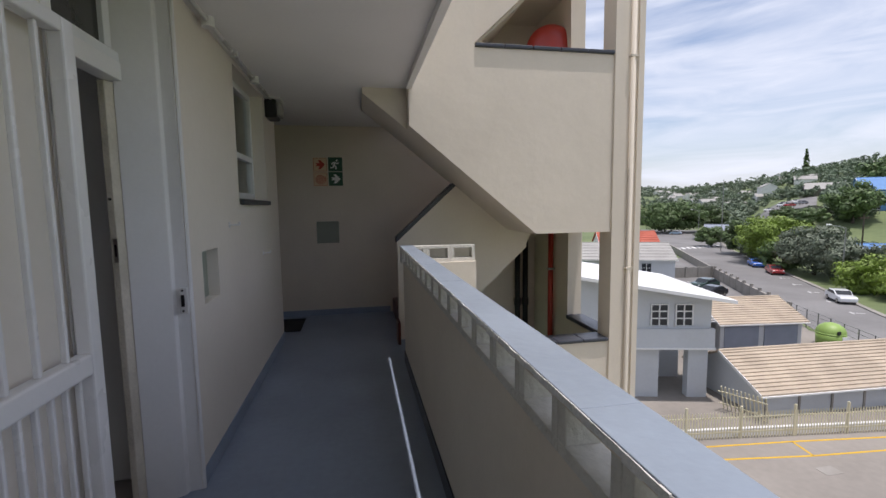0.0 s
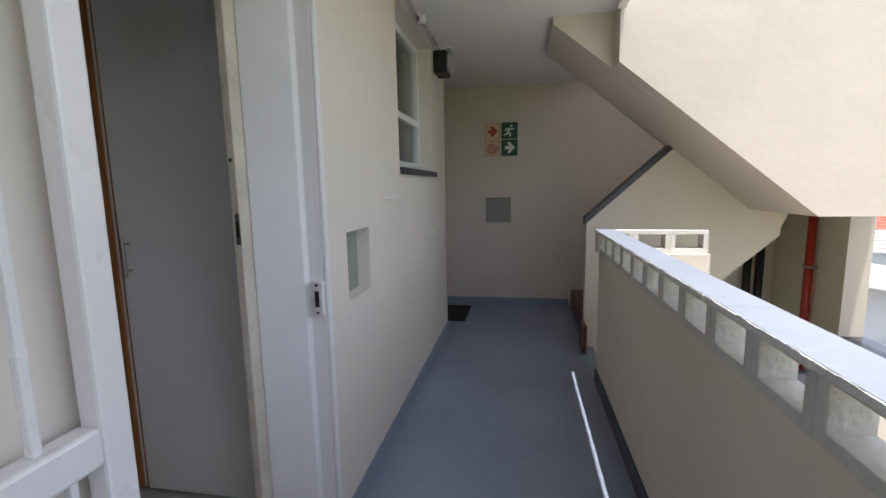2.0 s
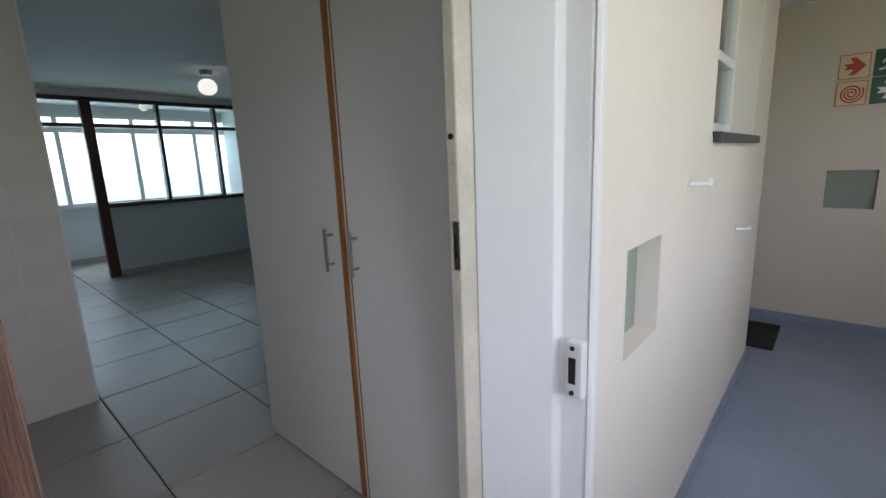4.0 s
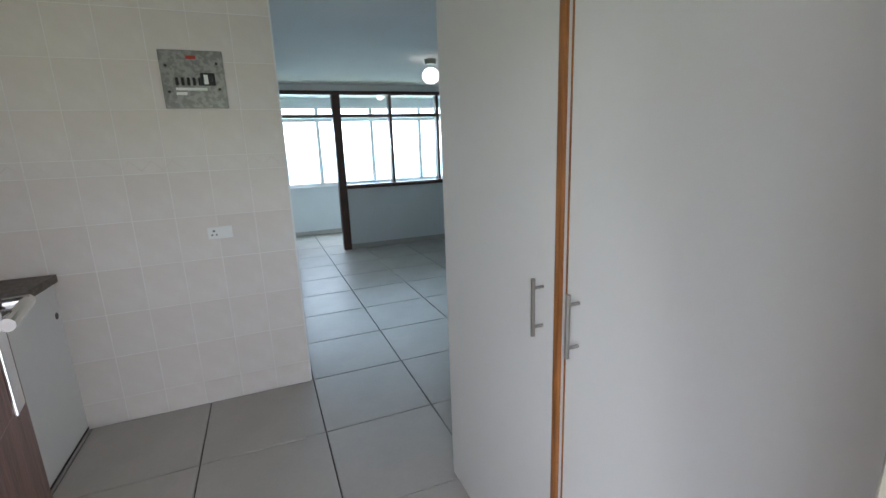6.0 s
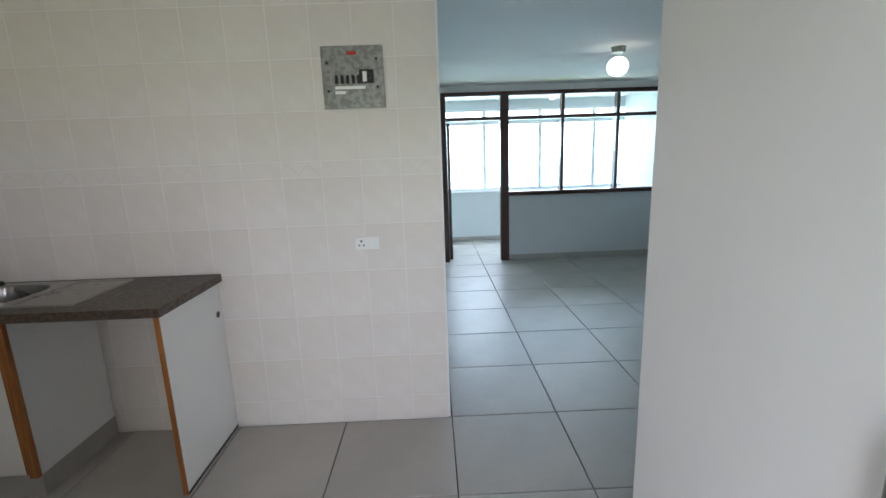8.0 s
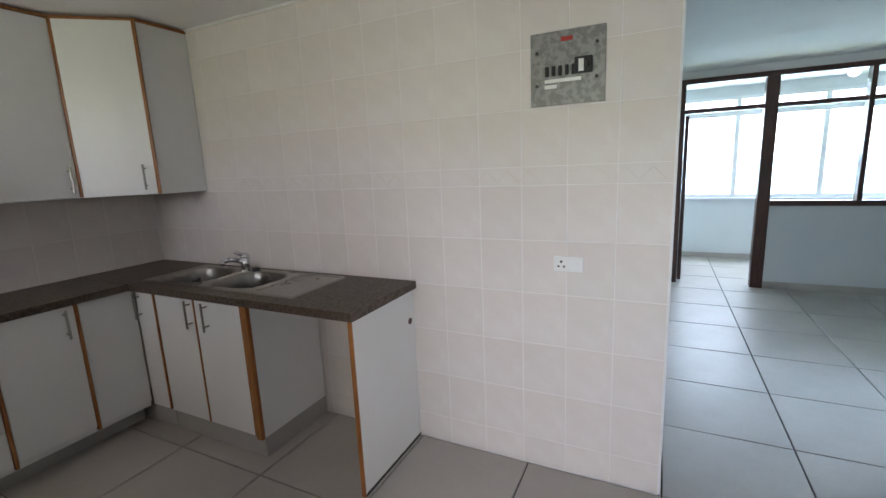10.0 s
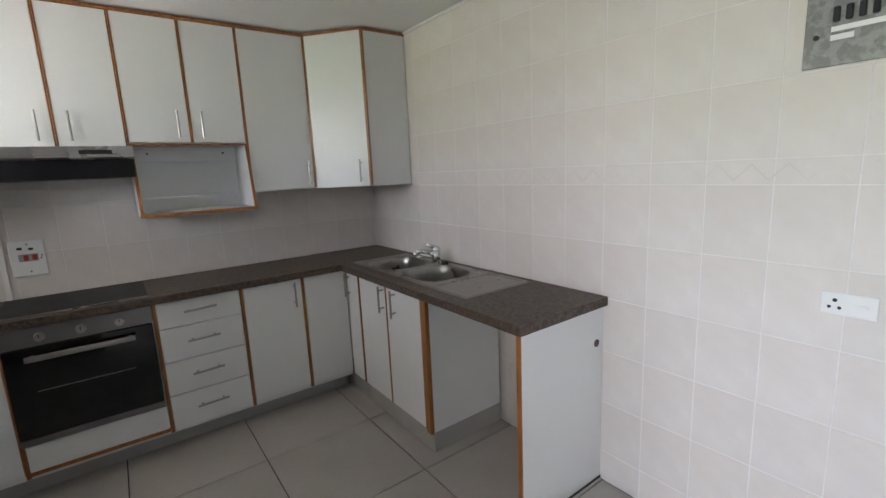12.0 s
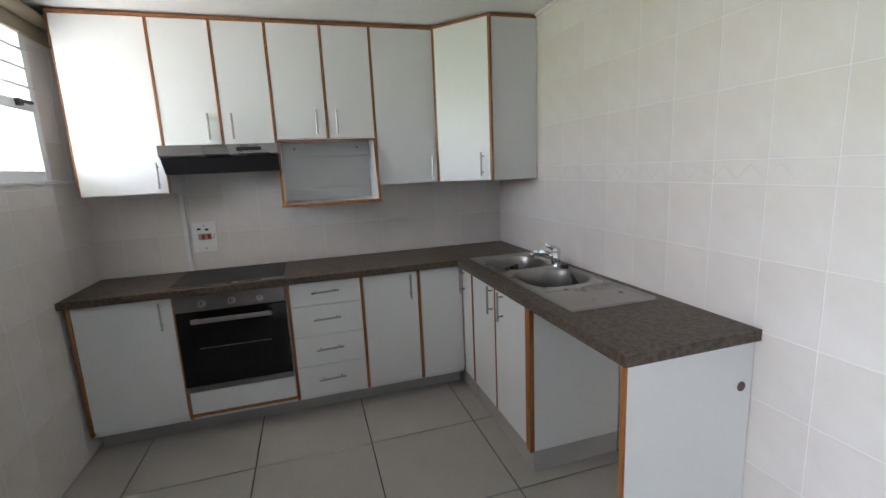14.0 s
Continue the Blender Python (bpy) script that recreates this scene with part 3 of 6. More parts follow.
gt = thing("security_gate", "white enamelled steel security gate folded open against the wall", "gate", (-0.71, DOOR0, 0.05))
G0, G1 = 0.53, 1.365
for a, b in ((G0, G0 + 0.05), (G1 - 0.05, G1)):
    part("stile", box(-0.73, -0.69, a, b, 0.05, 1.83, 0.006), M_GATE, gt)
for a, b in ((0.05, 0.09), (0.905, 0.963), (1.79, 1.83)):
    part("rail", box(-0.73, -0.69, G0 + 0.05, G1 - 0.05, a, b, 0.006), M_GATE, gt)
for i in range(7):
    yy = G1 - 0.125 - 0.1 * i
    part("bar", box(-0.717, -0.703, yy - 0.007, yy + 0.007, 0.963, 1.79, 0.003), M_GATE, gt)
for i in range(13):
    yy = G1 - 0.087 - 0.0535 * i
    part("bar", box(-0.717, -0.703, yy - 0.006, yy + 0.006, 0.09, 0.905, 0.003), M_GATE, gt)
for zz in (0.3, 1.0, 1.6):
    part("hinge", tube((-0.735, G1 + 0.008, zz), (-0.735, G1 + 0.008, zz + 0.08), 0.011), M_GATE, gt)
part("lock_case", box(-0.735, -0.685, G0 + 0.05, G0 + 0.12, 0.95, 1.12, 0.006), M_GATE, gt)
nu = thing("number_plate", "white oval plate on the folded gate", "number plate", (-0.685, 0.93, 1.15))
bm = bmesh.new()
bmesh.ops.create_cone(bm, cap_ends=True, segments=24, radius1=0.06, radius2=0.055, depth=0.012, matrix=Matrix.Translation((-0.696, 0.93, 1.16)) @ Euler((0, radians(90), 0)).to_matrix().to_4x4())
part("plate", bm, M_LABEL, nu)

# front door leaf, open into the kitchen
fd = thing("door_1", "dark brown wooden front door standing open", "door", (-0.98, 1.40, 0), kind="structure")
leaf = part("leaf", box(-0.755, 0, -0.022, 0.022, 0.008, 1.85, 0.003), M_BROWN, fd)
for q in ((-0.66, -0.1, 0.15, 0.75), (-0.66, -0.1, 1.10, 1.72)):
    part("panel", box(q[0], q[1], -0.030, 0.030, q[2], q[3], 0.008), M_BROWN, fd)
for sgn in (-1, 1):
    h_ = part("handle_plate", box(-0.725, -0.68, min(sgn * 0.022, sgn * 0.028), max(sgn * 0.022, sgn * 0.028), 1.09, 1.31, 0.002), M_CHROME, fd)
    b = tube((-0.70, sgn * 0.025, 1.26), (-0.70, sgn * 0.07, 1.26), 0.010, 12)
    add_tube(b, (-0.705, sgn * 0.066, 1.26), (-0.58, sgn * 0.066, 1.26), 0.009, 12)
    part("lever", b, M_CHROME, fd, "polished chrome lever")
for o in list(fd.children):
    o.matrix_parent_inverse = Matrix.Identity(4)
fd.matrix_basis = pose(-0.985, 1.40, 0, 0, 0, 11)

# ---- flat: shell ----
base_floor = struct("floor", box(OX, KI + 0.004, BACK - 0.2, 5.7, -0.16, -0.008), M_GROUT, "grey-beige porcelain tiled floor with dark grout", "floor")
struct("ceiling", box(OX, KI + 0.003, BACK - 0.2, 4.46, CEIL, CEIL + 0.02), M_CEIL, "white painted flat ceiling", "ceiling")
tile_wall = struct("wall_kitchen_west", box(K - 0.14, K - 0.001, BACK - 0.15, 1.826, -0.01, CEIL), M_WGROUT, "pale beige tiled kitchen wall", "wall")
back_wall = struct("wall_kitchen_back", box(K - 0.14, KI + 0.004, BACK - 0.15, BACK - 0.001, -0.01, CEIL), M_WGROUT, "pale beige tiled wall behind the worktop", "wall")
struct("wall_living_south", box(SX, K - 0.14, 1.68, 1.826, -0.01, CEIL), M_LIVING, "pale painted living room wall", "wall")
struct("wall_living_north", box(OX, -2.3, 5.10, 5.25, -0.01, CEIL), M_LIVING, "pale painted living room wall", "wall")
struct("wall_living_east", box(-2.42, -2.3, 2.96, 5.10, -0.01, CEIL), M_LIVING, "pale painted living room wall", "wall")
struct("wall_cupboard_back", box(-2.3, KI + 0.004, 2.96, 3.08, -0.01, CEIL), M_LIVING, "pale painted wall behind the cupboard", "wall")
win_wall = struct("wall_kitchen_window", wall_x(bmesh.new(), KI, KI + 0.003, BACK, 2.34, 0, CEIL, [(-1.16, -0.1, 1.51, 2.28), (DOOR0 - 0.01, DOOR1, 0, 2.27)]), M_WGROUT, "pale beige tiled wall below the kitchen window", "wall")

struct("ceiling_north", box(OX, -1.9, 4.46, 5.7, CEIL, CEIL + 0.02), M_CEIL, "white painted flat ceiling", "ceiling")
# ---- sunroom and timber screen ----
bm = bmesh.new()
add_box(bm, SX - 0.05, SX + 0.05, 2.84, 5.10, 0, 0.915)
struct("wall_screen_dwarf", bm, M_LIVING, "pale blue-grey painted low wall under the timber screen", "wall")
struct("baseboard_screen", box(SX + 0.05, SX + 0.058, 2.84, 5.10, 0.001, 0.08, 0.002), M_TILE, "tiled skirting", "skirting")
sc = thing("window_screen", "dark brown timber screen with glazed panes and louvres", "window", (SX, 3.5, 0), kind="structure")
for a, b, z0, z1 in [(1.925, 1.995, 0, 2.245), (2.725, 2.84, 0, 2.245), (3.55, 3.592, 0.97, 2.245), (4.30, 4.342, 0.97, 2.245), (5.03, 5.10, 0.915, 2.245)]:
    part("post", box(SX - 0.045, SX + 0.065, a, b, z0, z1, 0.004), M_BROWN, sc)
part("head", box(SX - 0.045, SX + 0.066, 1.90, 5.10, 2.245, 2.298, 0.004), M_BROWN, sc)
# added filler in ceiling colour, reads as ceiling running down to the head
struct("wall_screen_bulkhead", box(SX - 0.05, SX + 0.05, 1.90, 5.10, 2.30, CEIL), M_CEIL, "added filler strip in ceiling white above the timber screen", "wall")
part("sill", box(SX - 0.06, SX + 0.075, 2.84, 5.03, 0.915, 0.97, 0.005), M_BROWN, sc)
for a, b in [(1.995, 2.725), (2.84, 3.55), (3.592, 4.30), (4.342, 5.03)]:
    part("transom", box(SX - 0.04, SX + 0.055, a, b, 1.935, 1.98, 0.003), M_BROWN, sc)
    p = part("pane", box(SX - 0.003, SX + 0.003, a, b, 1.98, 2.245), M_GLASS, sc)
    p.visible_shadow = False
for a, b in [(2.84, 3.55), (3.592, 4.30)]:
    p = part("pane", box(SX - 0.003, SX + 0.003, a, b, 0.97, 1.935), M_GLASS, sc)
    p.visible_shadow = False
for i in range(7):
    z = 1.01 + 0.133 * i
    p = part("louvre", prism([(SX - 0.03, z + 0.145), (SX - 0.026, z + 0.145), (SX + 0.034, z), (SX + 0.03, z)], 1, 4.352, 5.02), M_GLASS, sc)
    p.visible_shadow = False
    for yy in (4.345, 5.018):
        part("louvre_clip", box(SX - 0.035, SX + 0.04, yy, yy + 0.012, z - 0.004, z + 0.006), M_SATIN, sc)
sd = thing("door_2", "dark brown timber sunroom door with glazed top, open", "door", (SX - 0.05, 2.005, 0), kind="structure")
for q in [(SX - 0.80, SX - 0.70, 0.01, 1.92), (SX - 0.16, SX - 0.06, 0.01, 1.92)]:
    part("stile", box(q[0], q[1], 2.005, 2.045, q[2], q[3], 0.003), M_BROWN, sd)
for q in [(0.01, 0.18), (0.78, 0.92), (1.82, 1.92)]:
    part("rail", box(SX - 0.70, SX - 0.16, 2.005, 2.045, q[0], q[1], 0.003), M_BROWN, sd)
part("panel", box(SX - 0.70, SX - 0.16, 2.018, 2.032, 0.18, 0.78), M_BROWN, sd)
part("pane", box(SX - 0.70, SX - 0.16, 2.022, 2.028, 0.92, 1.82), M_GLASS, sd).visible_shadow = False
part("handle", tube((SX - 0.75, 2.045, 1.05), (SX - 0.75, 2.09, 1.05), 0.012), M_SATIN, sd)

bm = bmesh.new()
add_box(bm, OX - 0.15, OX, 0.9, 5.7, -0.16, 0.87)
add_box(bm, OX - 0.15, OX, 0.9, 5.7, 2.24, CEIL + 0.02)
struct("wall_sunroom", bm, M_LIVING, "white painted sunroom wall under the windows", "wall")
struct("baseboard_sunroom", box(OX, OX + 0.008, 0.95, 5.6, 0.001, 0.075, 0.002), M_TILE, "tiled sunroom skirting", "skirting")
struct("wall_sunroom_south", box(OX - 0.15, SX, 0.75, 0.9, -0.16, CEIL), M_LIVING, "white painted sunroom side wall", "wall")
struct("wall_sunroom_south_inner", box(SX - 0.05, SX + 0.05, 0.9, 1.90, 0, CEIL), M_LIVING, "pale painted wall beside the screen", "wall")
struct("wall_sunroom_north", box(OX - 0.15, SX, 5.55, 5.7, -0.16, CEIL), M_LIVING, "white painted sunroom side wall", "wall")
sw = thing("window_3", "white aluminium sliding windows along the sunroom", "window", (OX, 3, 0.87), kind="structure")
for z0, z1 in ((0.87, 0.92), (1.98, 2.10), (2.20, 2.24)):
    part("rail", box(OX - 0.07, OX - 0.01, 0.9, 5.55, z0, z1, 0.004), M_ALU, sw)
edges_y = [0.9, 1.75, 2.67, 3.63, 4.56, 5.43]
for i, yy in enumerate(edges_y):
    part("mullion", box(OX - 0.07, OX - 0.015, yy, yy + 0.06, 0.92, 2.20, 0.004), M_ALU, sw)
for a, b in zip(edges_y, edges_y[1:]):
    for q in ((0.92, 1.98), (2.10, 2.20)):
        p = part("pane", box(OX - 0.045, OX - 0.040, a + 0.06, b, *q), M_GLASS, sw)
        p.visible_shadow = False
struct("window_sill_3", box(OX - 0.01, OX + 0.05, 0.95, 5.55, 0.85, 0.872, 0.004), M_ALU, "white sunroom window sill", "sill")


def globe_light(x, y, z, r, mat, label):
    t_ = thing("ceiling_light", label, "ceiling light", (x, y, CEIL))
    part("gallery", tube((x, y, CEIL - 0.05), (x, y, CEIL), r * 0.62, 24, r * 0.72), M_NICHE, t_)
    b = bmesh.new()
    bmesh.ops.create_uvsphere(b, u_segments=32, v_segments=20, radius=r, matrix=Matrix.Translation((x, y, z)) @ Matrix.Diagonal((1, 1, 0.92, 1)))
    part("globe", b, mat, t_, smooth=True)


globe_light(-5.55, 3.49, 2.215, 0.093, M_GLOBE, "opal glass globe light with grey-green ceiling cap")
globe_light(-8.5, 3.70, 2.335, 0.062, M_GLOBE2, "small yellowed opal ceiling light in the sunroom")

sk = thing("baseboard_living", "tiled skirting at the end of the tiled wall", "skirting", (K, 1.83, 0), kind="structure")
part("tile_edge", box(K - 0.13, K - 0.004, 1.826, 1.836, 0.001, 0.08, 0.002), M_TILE, sk)
part("corner_strip", box(K - 0.006, K + 0.001, 1.826, 1.834, 0.0, CEIL - 0.001), M_ALU, sk, "thin metal tile corner strip")
swt = thing("light_switch", "white light switch plate on living room wall", "switch", (-4.2, 1.826, 1.4))
part("plate", box(-4.25, -4.16, 1.826, 1.834, 1.33, 1.45, 0.003), M_LABEL, swt)
part("rocker", box(-4.215, -4.195, 1.834, 1.838, 1.375, 1.405, 0.002), M_LABEL, swt)


# ---- cabinet kit ----
def bar_handle(parent, a, b, out):
    """A round bar handle from a to b standing off along out."""
    a, b, out = Vector(a), Vector(b), Vector(out)
    bar = tube(a + out * 0.032, b + out * 0.032, 0.006, 12)
    d = (b - a)
    h_ = part("handle", bar, M_SATIN, parent, "brushed steel bar handle", smooth=False)
    for f_ in (0.16, 0.84):
        part("standoff", tube(a + d * f_, a + d * f_ + out * 0.032, 0.0045, 10), M_SATIN, h_)


# cupboard by the entrance
cb = thing("tall_cupboard", "tall white two-door cupboard with orange wood edges", "cupboard", (-1.75, 2.34, 0))
part("carcass", box(-2.48, -0.985, 2.358, 2.95, 0.02, CEIL - 0.005, 0.002), M_WHITE, cb)
part("plinth", box(-2.47, -0.985, 2.375, 2.94, 0.0, 0.02), M_PLINTH, cb)
d1 = part("door", box(-2.482, -1.749, 2.338, 2.356, 0.012, CEIL - 0.012, 0.002), M_WHITE, cb)
d2 = part("door", box(-1.699, -0.985, 2.338, 2.356, 0.012, CEIL - 0.012, 0.002), M_WHITE, cb)
part("wood_edge", box(-1.749, -1.727, 2.334, 2.357, 0.012, CEIL - 0.012, 0.004), M_OAK, cb, "orange varnished wood edge strip")
part("centre_post", box(-1.727, -1.704, 2.346, 2.357, 0.012, CEIL - 0.012, 0.001), M_WHITE, cb)
part("wood_edge", box(-1.7035, -1.699, 2.336, 2.357, 0.012, CEIL - 0.012, 0.001), M_OAK, cb, "thin brown door edge")
bar_handle(d1, (-1.799, 2.338, 0.959), (-1.799, 2.338, 1.119), (0, -1, 0))
bar_handle(d2, (-1.654, 2.338, 0.959), (-1.654, 2.338, 1.119), (0, -1, 0))

BF = -0.975        # front of the back run's doors
RF = -3.150        # front of the side run's doors
Z0, Z1 = 0.148, 0.852


def back_unit(x1, x0, label, door=True, hx=None, strip=True, name="base_cabinet"):
    """A base unit on the back wall between x0 (far) and x1."""
    t_ = thing(name, label, "cabinet", ((x0 + x1) / 2, BF, 0), "base cabinets")
    part("carcass", box(x0 + 0.001, x1 - 0.001, BACK + 0.01, BF - 0.02, 0.112, 0.858), M_WHITE, t_)
    part("plinth", box(x0, x1, -1.105, -1.09, 0.0, 0.112), M_PLINTH, t_, "grey laminate plinth")
    if strip:
        part("wood_edge", box(x1 - 0.017, x1 - 0.001, BF - 0.02, BF + 0.004, 0.125, 0.856, 0.003), M_OAK, t_, "orange varnished wood edge")
    if door:
        d = part("door", box(x0 + 0.002, x1 - 0.019, BF - 0.019, BF, Z0, Z1, 0.002), M_WHITE, t_)
        part("door_edge", box(x0 + 0.0005, x0 + 0.003, BF - 0.018, BF + 0.001, Z0, Z1), M_OAK, d)
        if hx is not None:
            bar_handle(d, (hx, BF, 0.685), (hx, BF, 0.840), (0, 1, 0))
    return t_


back_unit(-0.985, -1.47, "white base cabinet with one door beside the oven", hx=-1.415)
ov = back_unit(-1.47, -2.06, "white oven housing with orange wood edges", door=False, name="oven_housing")
part("lower_panel", box(-2.055, -1.488, BF - 0.019, BF + 0.002, 0.155, 0.285, 0.002), M_WHITE, ov)
part("wood_edge", box(-2.06, -1.472, BF - 0.019, BF + 0.003, 0.135, 0.153, 0.003), M_OAK, ov)
dw = back_unit(-2.06, -2.49, "white four-drawer base cabinet", door=False, name="drawer_cabinet")
for a, b in ((0.135, 0.328), (0.332, 0.518), (0.522, 0.708), (0.712, 0.852)):
    d = part("drawer", box(-2.488, -2.079, BF - 0.019, BF, a, b, 0.002), M_WHITE, dw)
    bar_handle(d, (-2.36, BF, (a + b) / 2 + 0.015), (-2.20, BF, (a + b) / 2 + 0.01), (0, 1, 0))
back_unit(-2.49, -2.85, "white base cabinet with one door", hx=-2.80)
back_unit(-2.85, RF, "white corner base cabinet with plain door")


def side_unit(y0, y1, label, doors, strip_at=None):
    t_ = thing("base_cabinet", label, "cabinet", (RF, (y0 + y1) / 2, 0), "base cabinets")
    part("carcass", box(K + 0.008, RF - 0.02, y0 + 0.001, y1 - 0.001, 0.112, 0.70), M_WHITE, t_)
    part("plinth", box(-3.185, -3.17, y0 - (0.13 if y0 < -0.9 else 0), y1, 0.0, 0.112), M_PLINTH, t_, "grey laminate plinth")
    for a, b, hy in doors:
        d = part("door", box(RF - 0.019, RF, a + 0.002, b - 0.004, Z0 - 0.02, Z1, 0.002), M_WHITE, t_)
        part("door_edge", box(RF - 0.018, RF + 0.003, b - 0.006, b + 0.005, Z0 - 0.02, Z1, 0.002), M_OAK, d)
        bar_handle(d, (RF, hy, 0.685), (RF, hy, 0.840), (1, 0, 0))
    return t_


side_unit(BF + 0.005, -0.79, "narrow white corner base cabinet", [(BF + 0.008, -0.795, -0.93)])
su = side_unit(-0.785, -0.062, "white double-door sink base cabinet", [(-0.78, -0.445, -0.475), (-0.44, -0.085, -0.34)])
part("side_panel", box(K + 0.02, RF - 0.001, -0.062, -0.044, 0.112, 0.858, 0.002), M_WHITE, su)
part("wood_edge", box(RF - 0.018, RF + 0.006, -0.078, -0.040, 0.112, 0.857, 0.003), M_OAK, su)
part("end_plinth", box(K + 0.02, RF - 0.02, -0.06, -0.046, 0.0, 0.112), M_PLINTH, su)
ep = thing("end_panel", "white worktop end panel with orange wood front edge", "panel", (-3.4, 0.61, 0))
bm = bmesh.new()
part("panel", box(K + 0.003, -3.137, 0.598, 0.618, 0.012, 0.858, 0.001), M_WHITE, ep)
part("wood_edge", box(-3.137, -3.130, 0.597, 0.619, 0.0, 0.858, 0.001), M_OAK, ep)
part("foot_strip", box(K + 0.003, -3.138, 0.597, 0.620, 0.0, 0.012), M_GROUT, ep)
part("hole_cap", tube((-3.615, 0.6175, 0.69), (-3.615, 0.6195, 0.69), 0.018, 20), M_BROWN, ep, "round brown hose hole")

# worktop, with the sink cut out
wt = thing("worktop", "brown stone-pattern laminate worktop with rounded edge", "worktop", (-2.4, -1.2, 0.86))
T0, T1 = 0.858, 0.898
part("slab", box(-3.108, KI - 0.002, BACK, -0.945, T0, T1, 0.006), M_COUNTER, wt)
for q in ((K, -3.112, BACK, -0.93), (-3.215, -3.112, -0.93, 0.638), (K, -3.60, -0.93, 0.638), (-3.60, -3.215, 0.19, 0.638)):
    part("slab", box(*q, T0, T1), M_COUNTER, wt)
part("joint_strip", box(-3.112, -3.108, BACK, -0.945, T0, T1 + 0.0005), M_BROWN, wt)

# sink
sk_ = thing("kitchen_sink", "stainless steel double-bowl sink with drainer", "sink", (-3.4, -0.35, 0.9))
SX0, SX1, SY0, SY1 = -3.625, -3.195, -0.955, 0.225
NX, NY = 88, 240
bm = bmesh.new()


def smoothstep01(v):
    v = max(0.0, min(1.0, v))
    return v * v * (3 - 2 * v)


def sink_z(x, y):
    z = 0.904
    edge = min(x - SX0, SX1 - x, y - SY0, SY1 - y)
    if edge < 0.012:
        return 0.8985 + 0.0065 * max(0, edge) / 0.012
    for cy, ry in ((-0.70, 0.185), (-0.29, 0.185)):
        d = (abs((x + 3.395) / 0.165) ** 3.2 + abs((y - cy) / ry) ** 3.2) ** (1 / 3.2)
        if d < 1:
            k = min(1, (1 - d) / 0.075)
            return 0.902 - 0.165 * (k * k * (3 - 2 * k)) - 0.01 * (1 - d)
    if y > -0.06 and x < SX1 - 0.03:
        z -= 0.005 * smoothstep01(min(y + 0.06, SX1 - 0.03 - x, x - SX0 - 0.02, SY1 - 0.02 - y) / 0.012)
    return z


grid = [[bm.verts.new((SX0 + (SX1 - SX0) * i / NX, SY0 + (SY1 - SY0) * j / NY, sink_z(SX0 + (SX1 - SX0) * i / NX, SY0 + (SY1 - SY0) * j / NY))) for j in range(NY + 1)] for i in range(NX + 1)]
for i in range(NX):
    for j in range(NY):
        bm.faces.new((grid[i][j], grid[i + 1][j], grid[i + 1][j + 1], grid[i][j + 1]))
part("basin", bm, M_STEEL, sk_, smooth=True)
for cy in (-0.70, -0.29):
    part("drain", tube((-3.395, cy, 0.727), (-3.395, cy, 0.733), 0.035, 20), M_CHROME, sk_)
tp = thing("mixer_tap", "chrome single-lever mixer tap at the sink", "tap", (-3.565, -0.51, 0.9))
part("base", tube((-3.565, -0.51, 0.898), (-3.565, -0.51, 0.912), 0.031, 24, 0.028), M_CHROME, tp)
part("body", tube((-3.565, -0.51, 0.91), (-3.565, -0.51, 0.985), 0.024, 24, 0.027), M_CHROME, tp, smooth=True)
b = bmesh.new()
sp_ = [(-3.565, -0.51, 0.945), (-3.53, -0.525, 0.972), (-3.48, -0.545, 0.986), (-3.448, -0.557, 0.980), (-3.432, -0.563, 0.960)]
for p, q in zip(sp_, sp_[1:]):
    add_tube(b, p, q, 0.0145, 16)
part("spout", b, M_CHROME, tp, smooth=True)
b = bmesh.new()
bmesh.ops.create_uvsphere(b, u_segments=20, v_segments=12, radius=0.028, matrix=Matrix.Translation((-3.565, -0.51, 0.99)) @ Matrix.Diagonal((1, 1, 0.85, 1)))
add_tube(b, (-3.56, -0.512, 1.0), (-3.508, -0.526, 1.028), 0.015, 14, 0.010)
part("lever", b, M_CHROME, tp, smooth=True)
pg = thing("sink_plug", "black rubber sink plug beside the tap", "plug", (-3.57, -0.43, 0.904))
part("plug", tube((-3.57, -0.43, 0.9035), (-3.57, -0.43, 0.925), 0.024, 20, 0.02), M_BLACK, pg)
part("ring", tube((-3.57, -0.43, 0.925), (-3.57, -0.43, 0.935), 0.006, 10), M_CHROME, pg)

# hob, oven
hb = thing("hob", "black ceramic glass hob set in the worktop", "hob", (-1.75, -1.2, 0.9))
part("glass", box(-2.055, -1.455, -1.44, -0.995, 0.8985, 0.9045, 0.002), M_HOBGLASS, hb)
part("steel_edge", box(-2.057, -1.453, -0.995, -0.990, 0.8985, 0.9055, 0.001), M_STEEL, hb)
oo = thing("oven", "built-in oven with black glass door and steel panel", "oven", (-1.76, BF, 0.3))
part("cavity", box(-2.05, -1.49, BF - 0.4, BF - 0.012, 0.29, 0.85), M_BLACK, oo)
cp = part("control_panel", box(-2.053, -1.478, BF - 0.012, BF + 0.016, 0.765, 0.856, 0.004), M_DARKSTEEL, oo)
for xx in (-1.62, -1.77, -1.92):
    k_ = part("knob", tube((xx, BF + 0.016, 0.807), (xx, BF + 0.042, 0.807), 0.021, 24, 0.018), M_SATIN, cp)
    part("pointer", box(xx - 0.002, xx + 0.002, BF + 0.042, BF + 0.044, 0.807, 0.823), M_BLACK, k_)
dr = part("door", box(-2.053, -1.478, BF - 0.012, BF + 0.012, 0.325, 0.762, 0.004), M_BLACKGLASS, oo, "black glass oven door")
part("window", box(-1.965, -1.565, BF + 0.0125, BF + 0.0135, 0.39, 0.655), M_BLACKGLASS, dr)
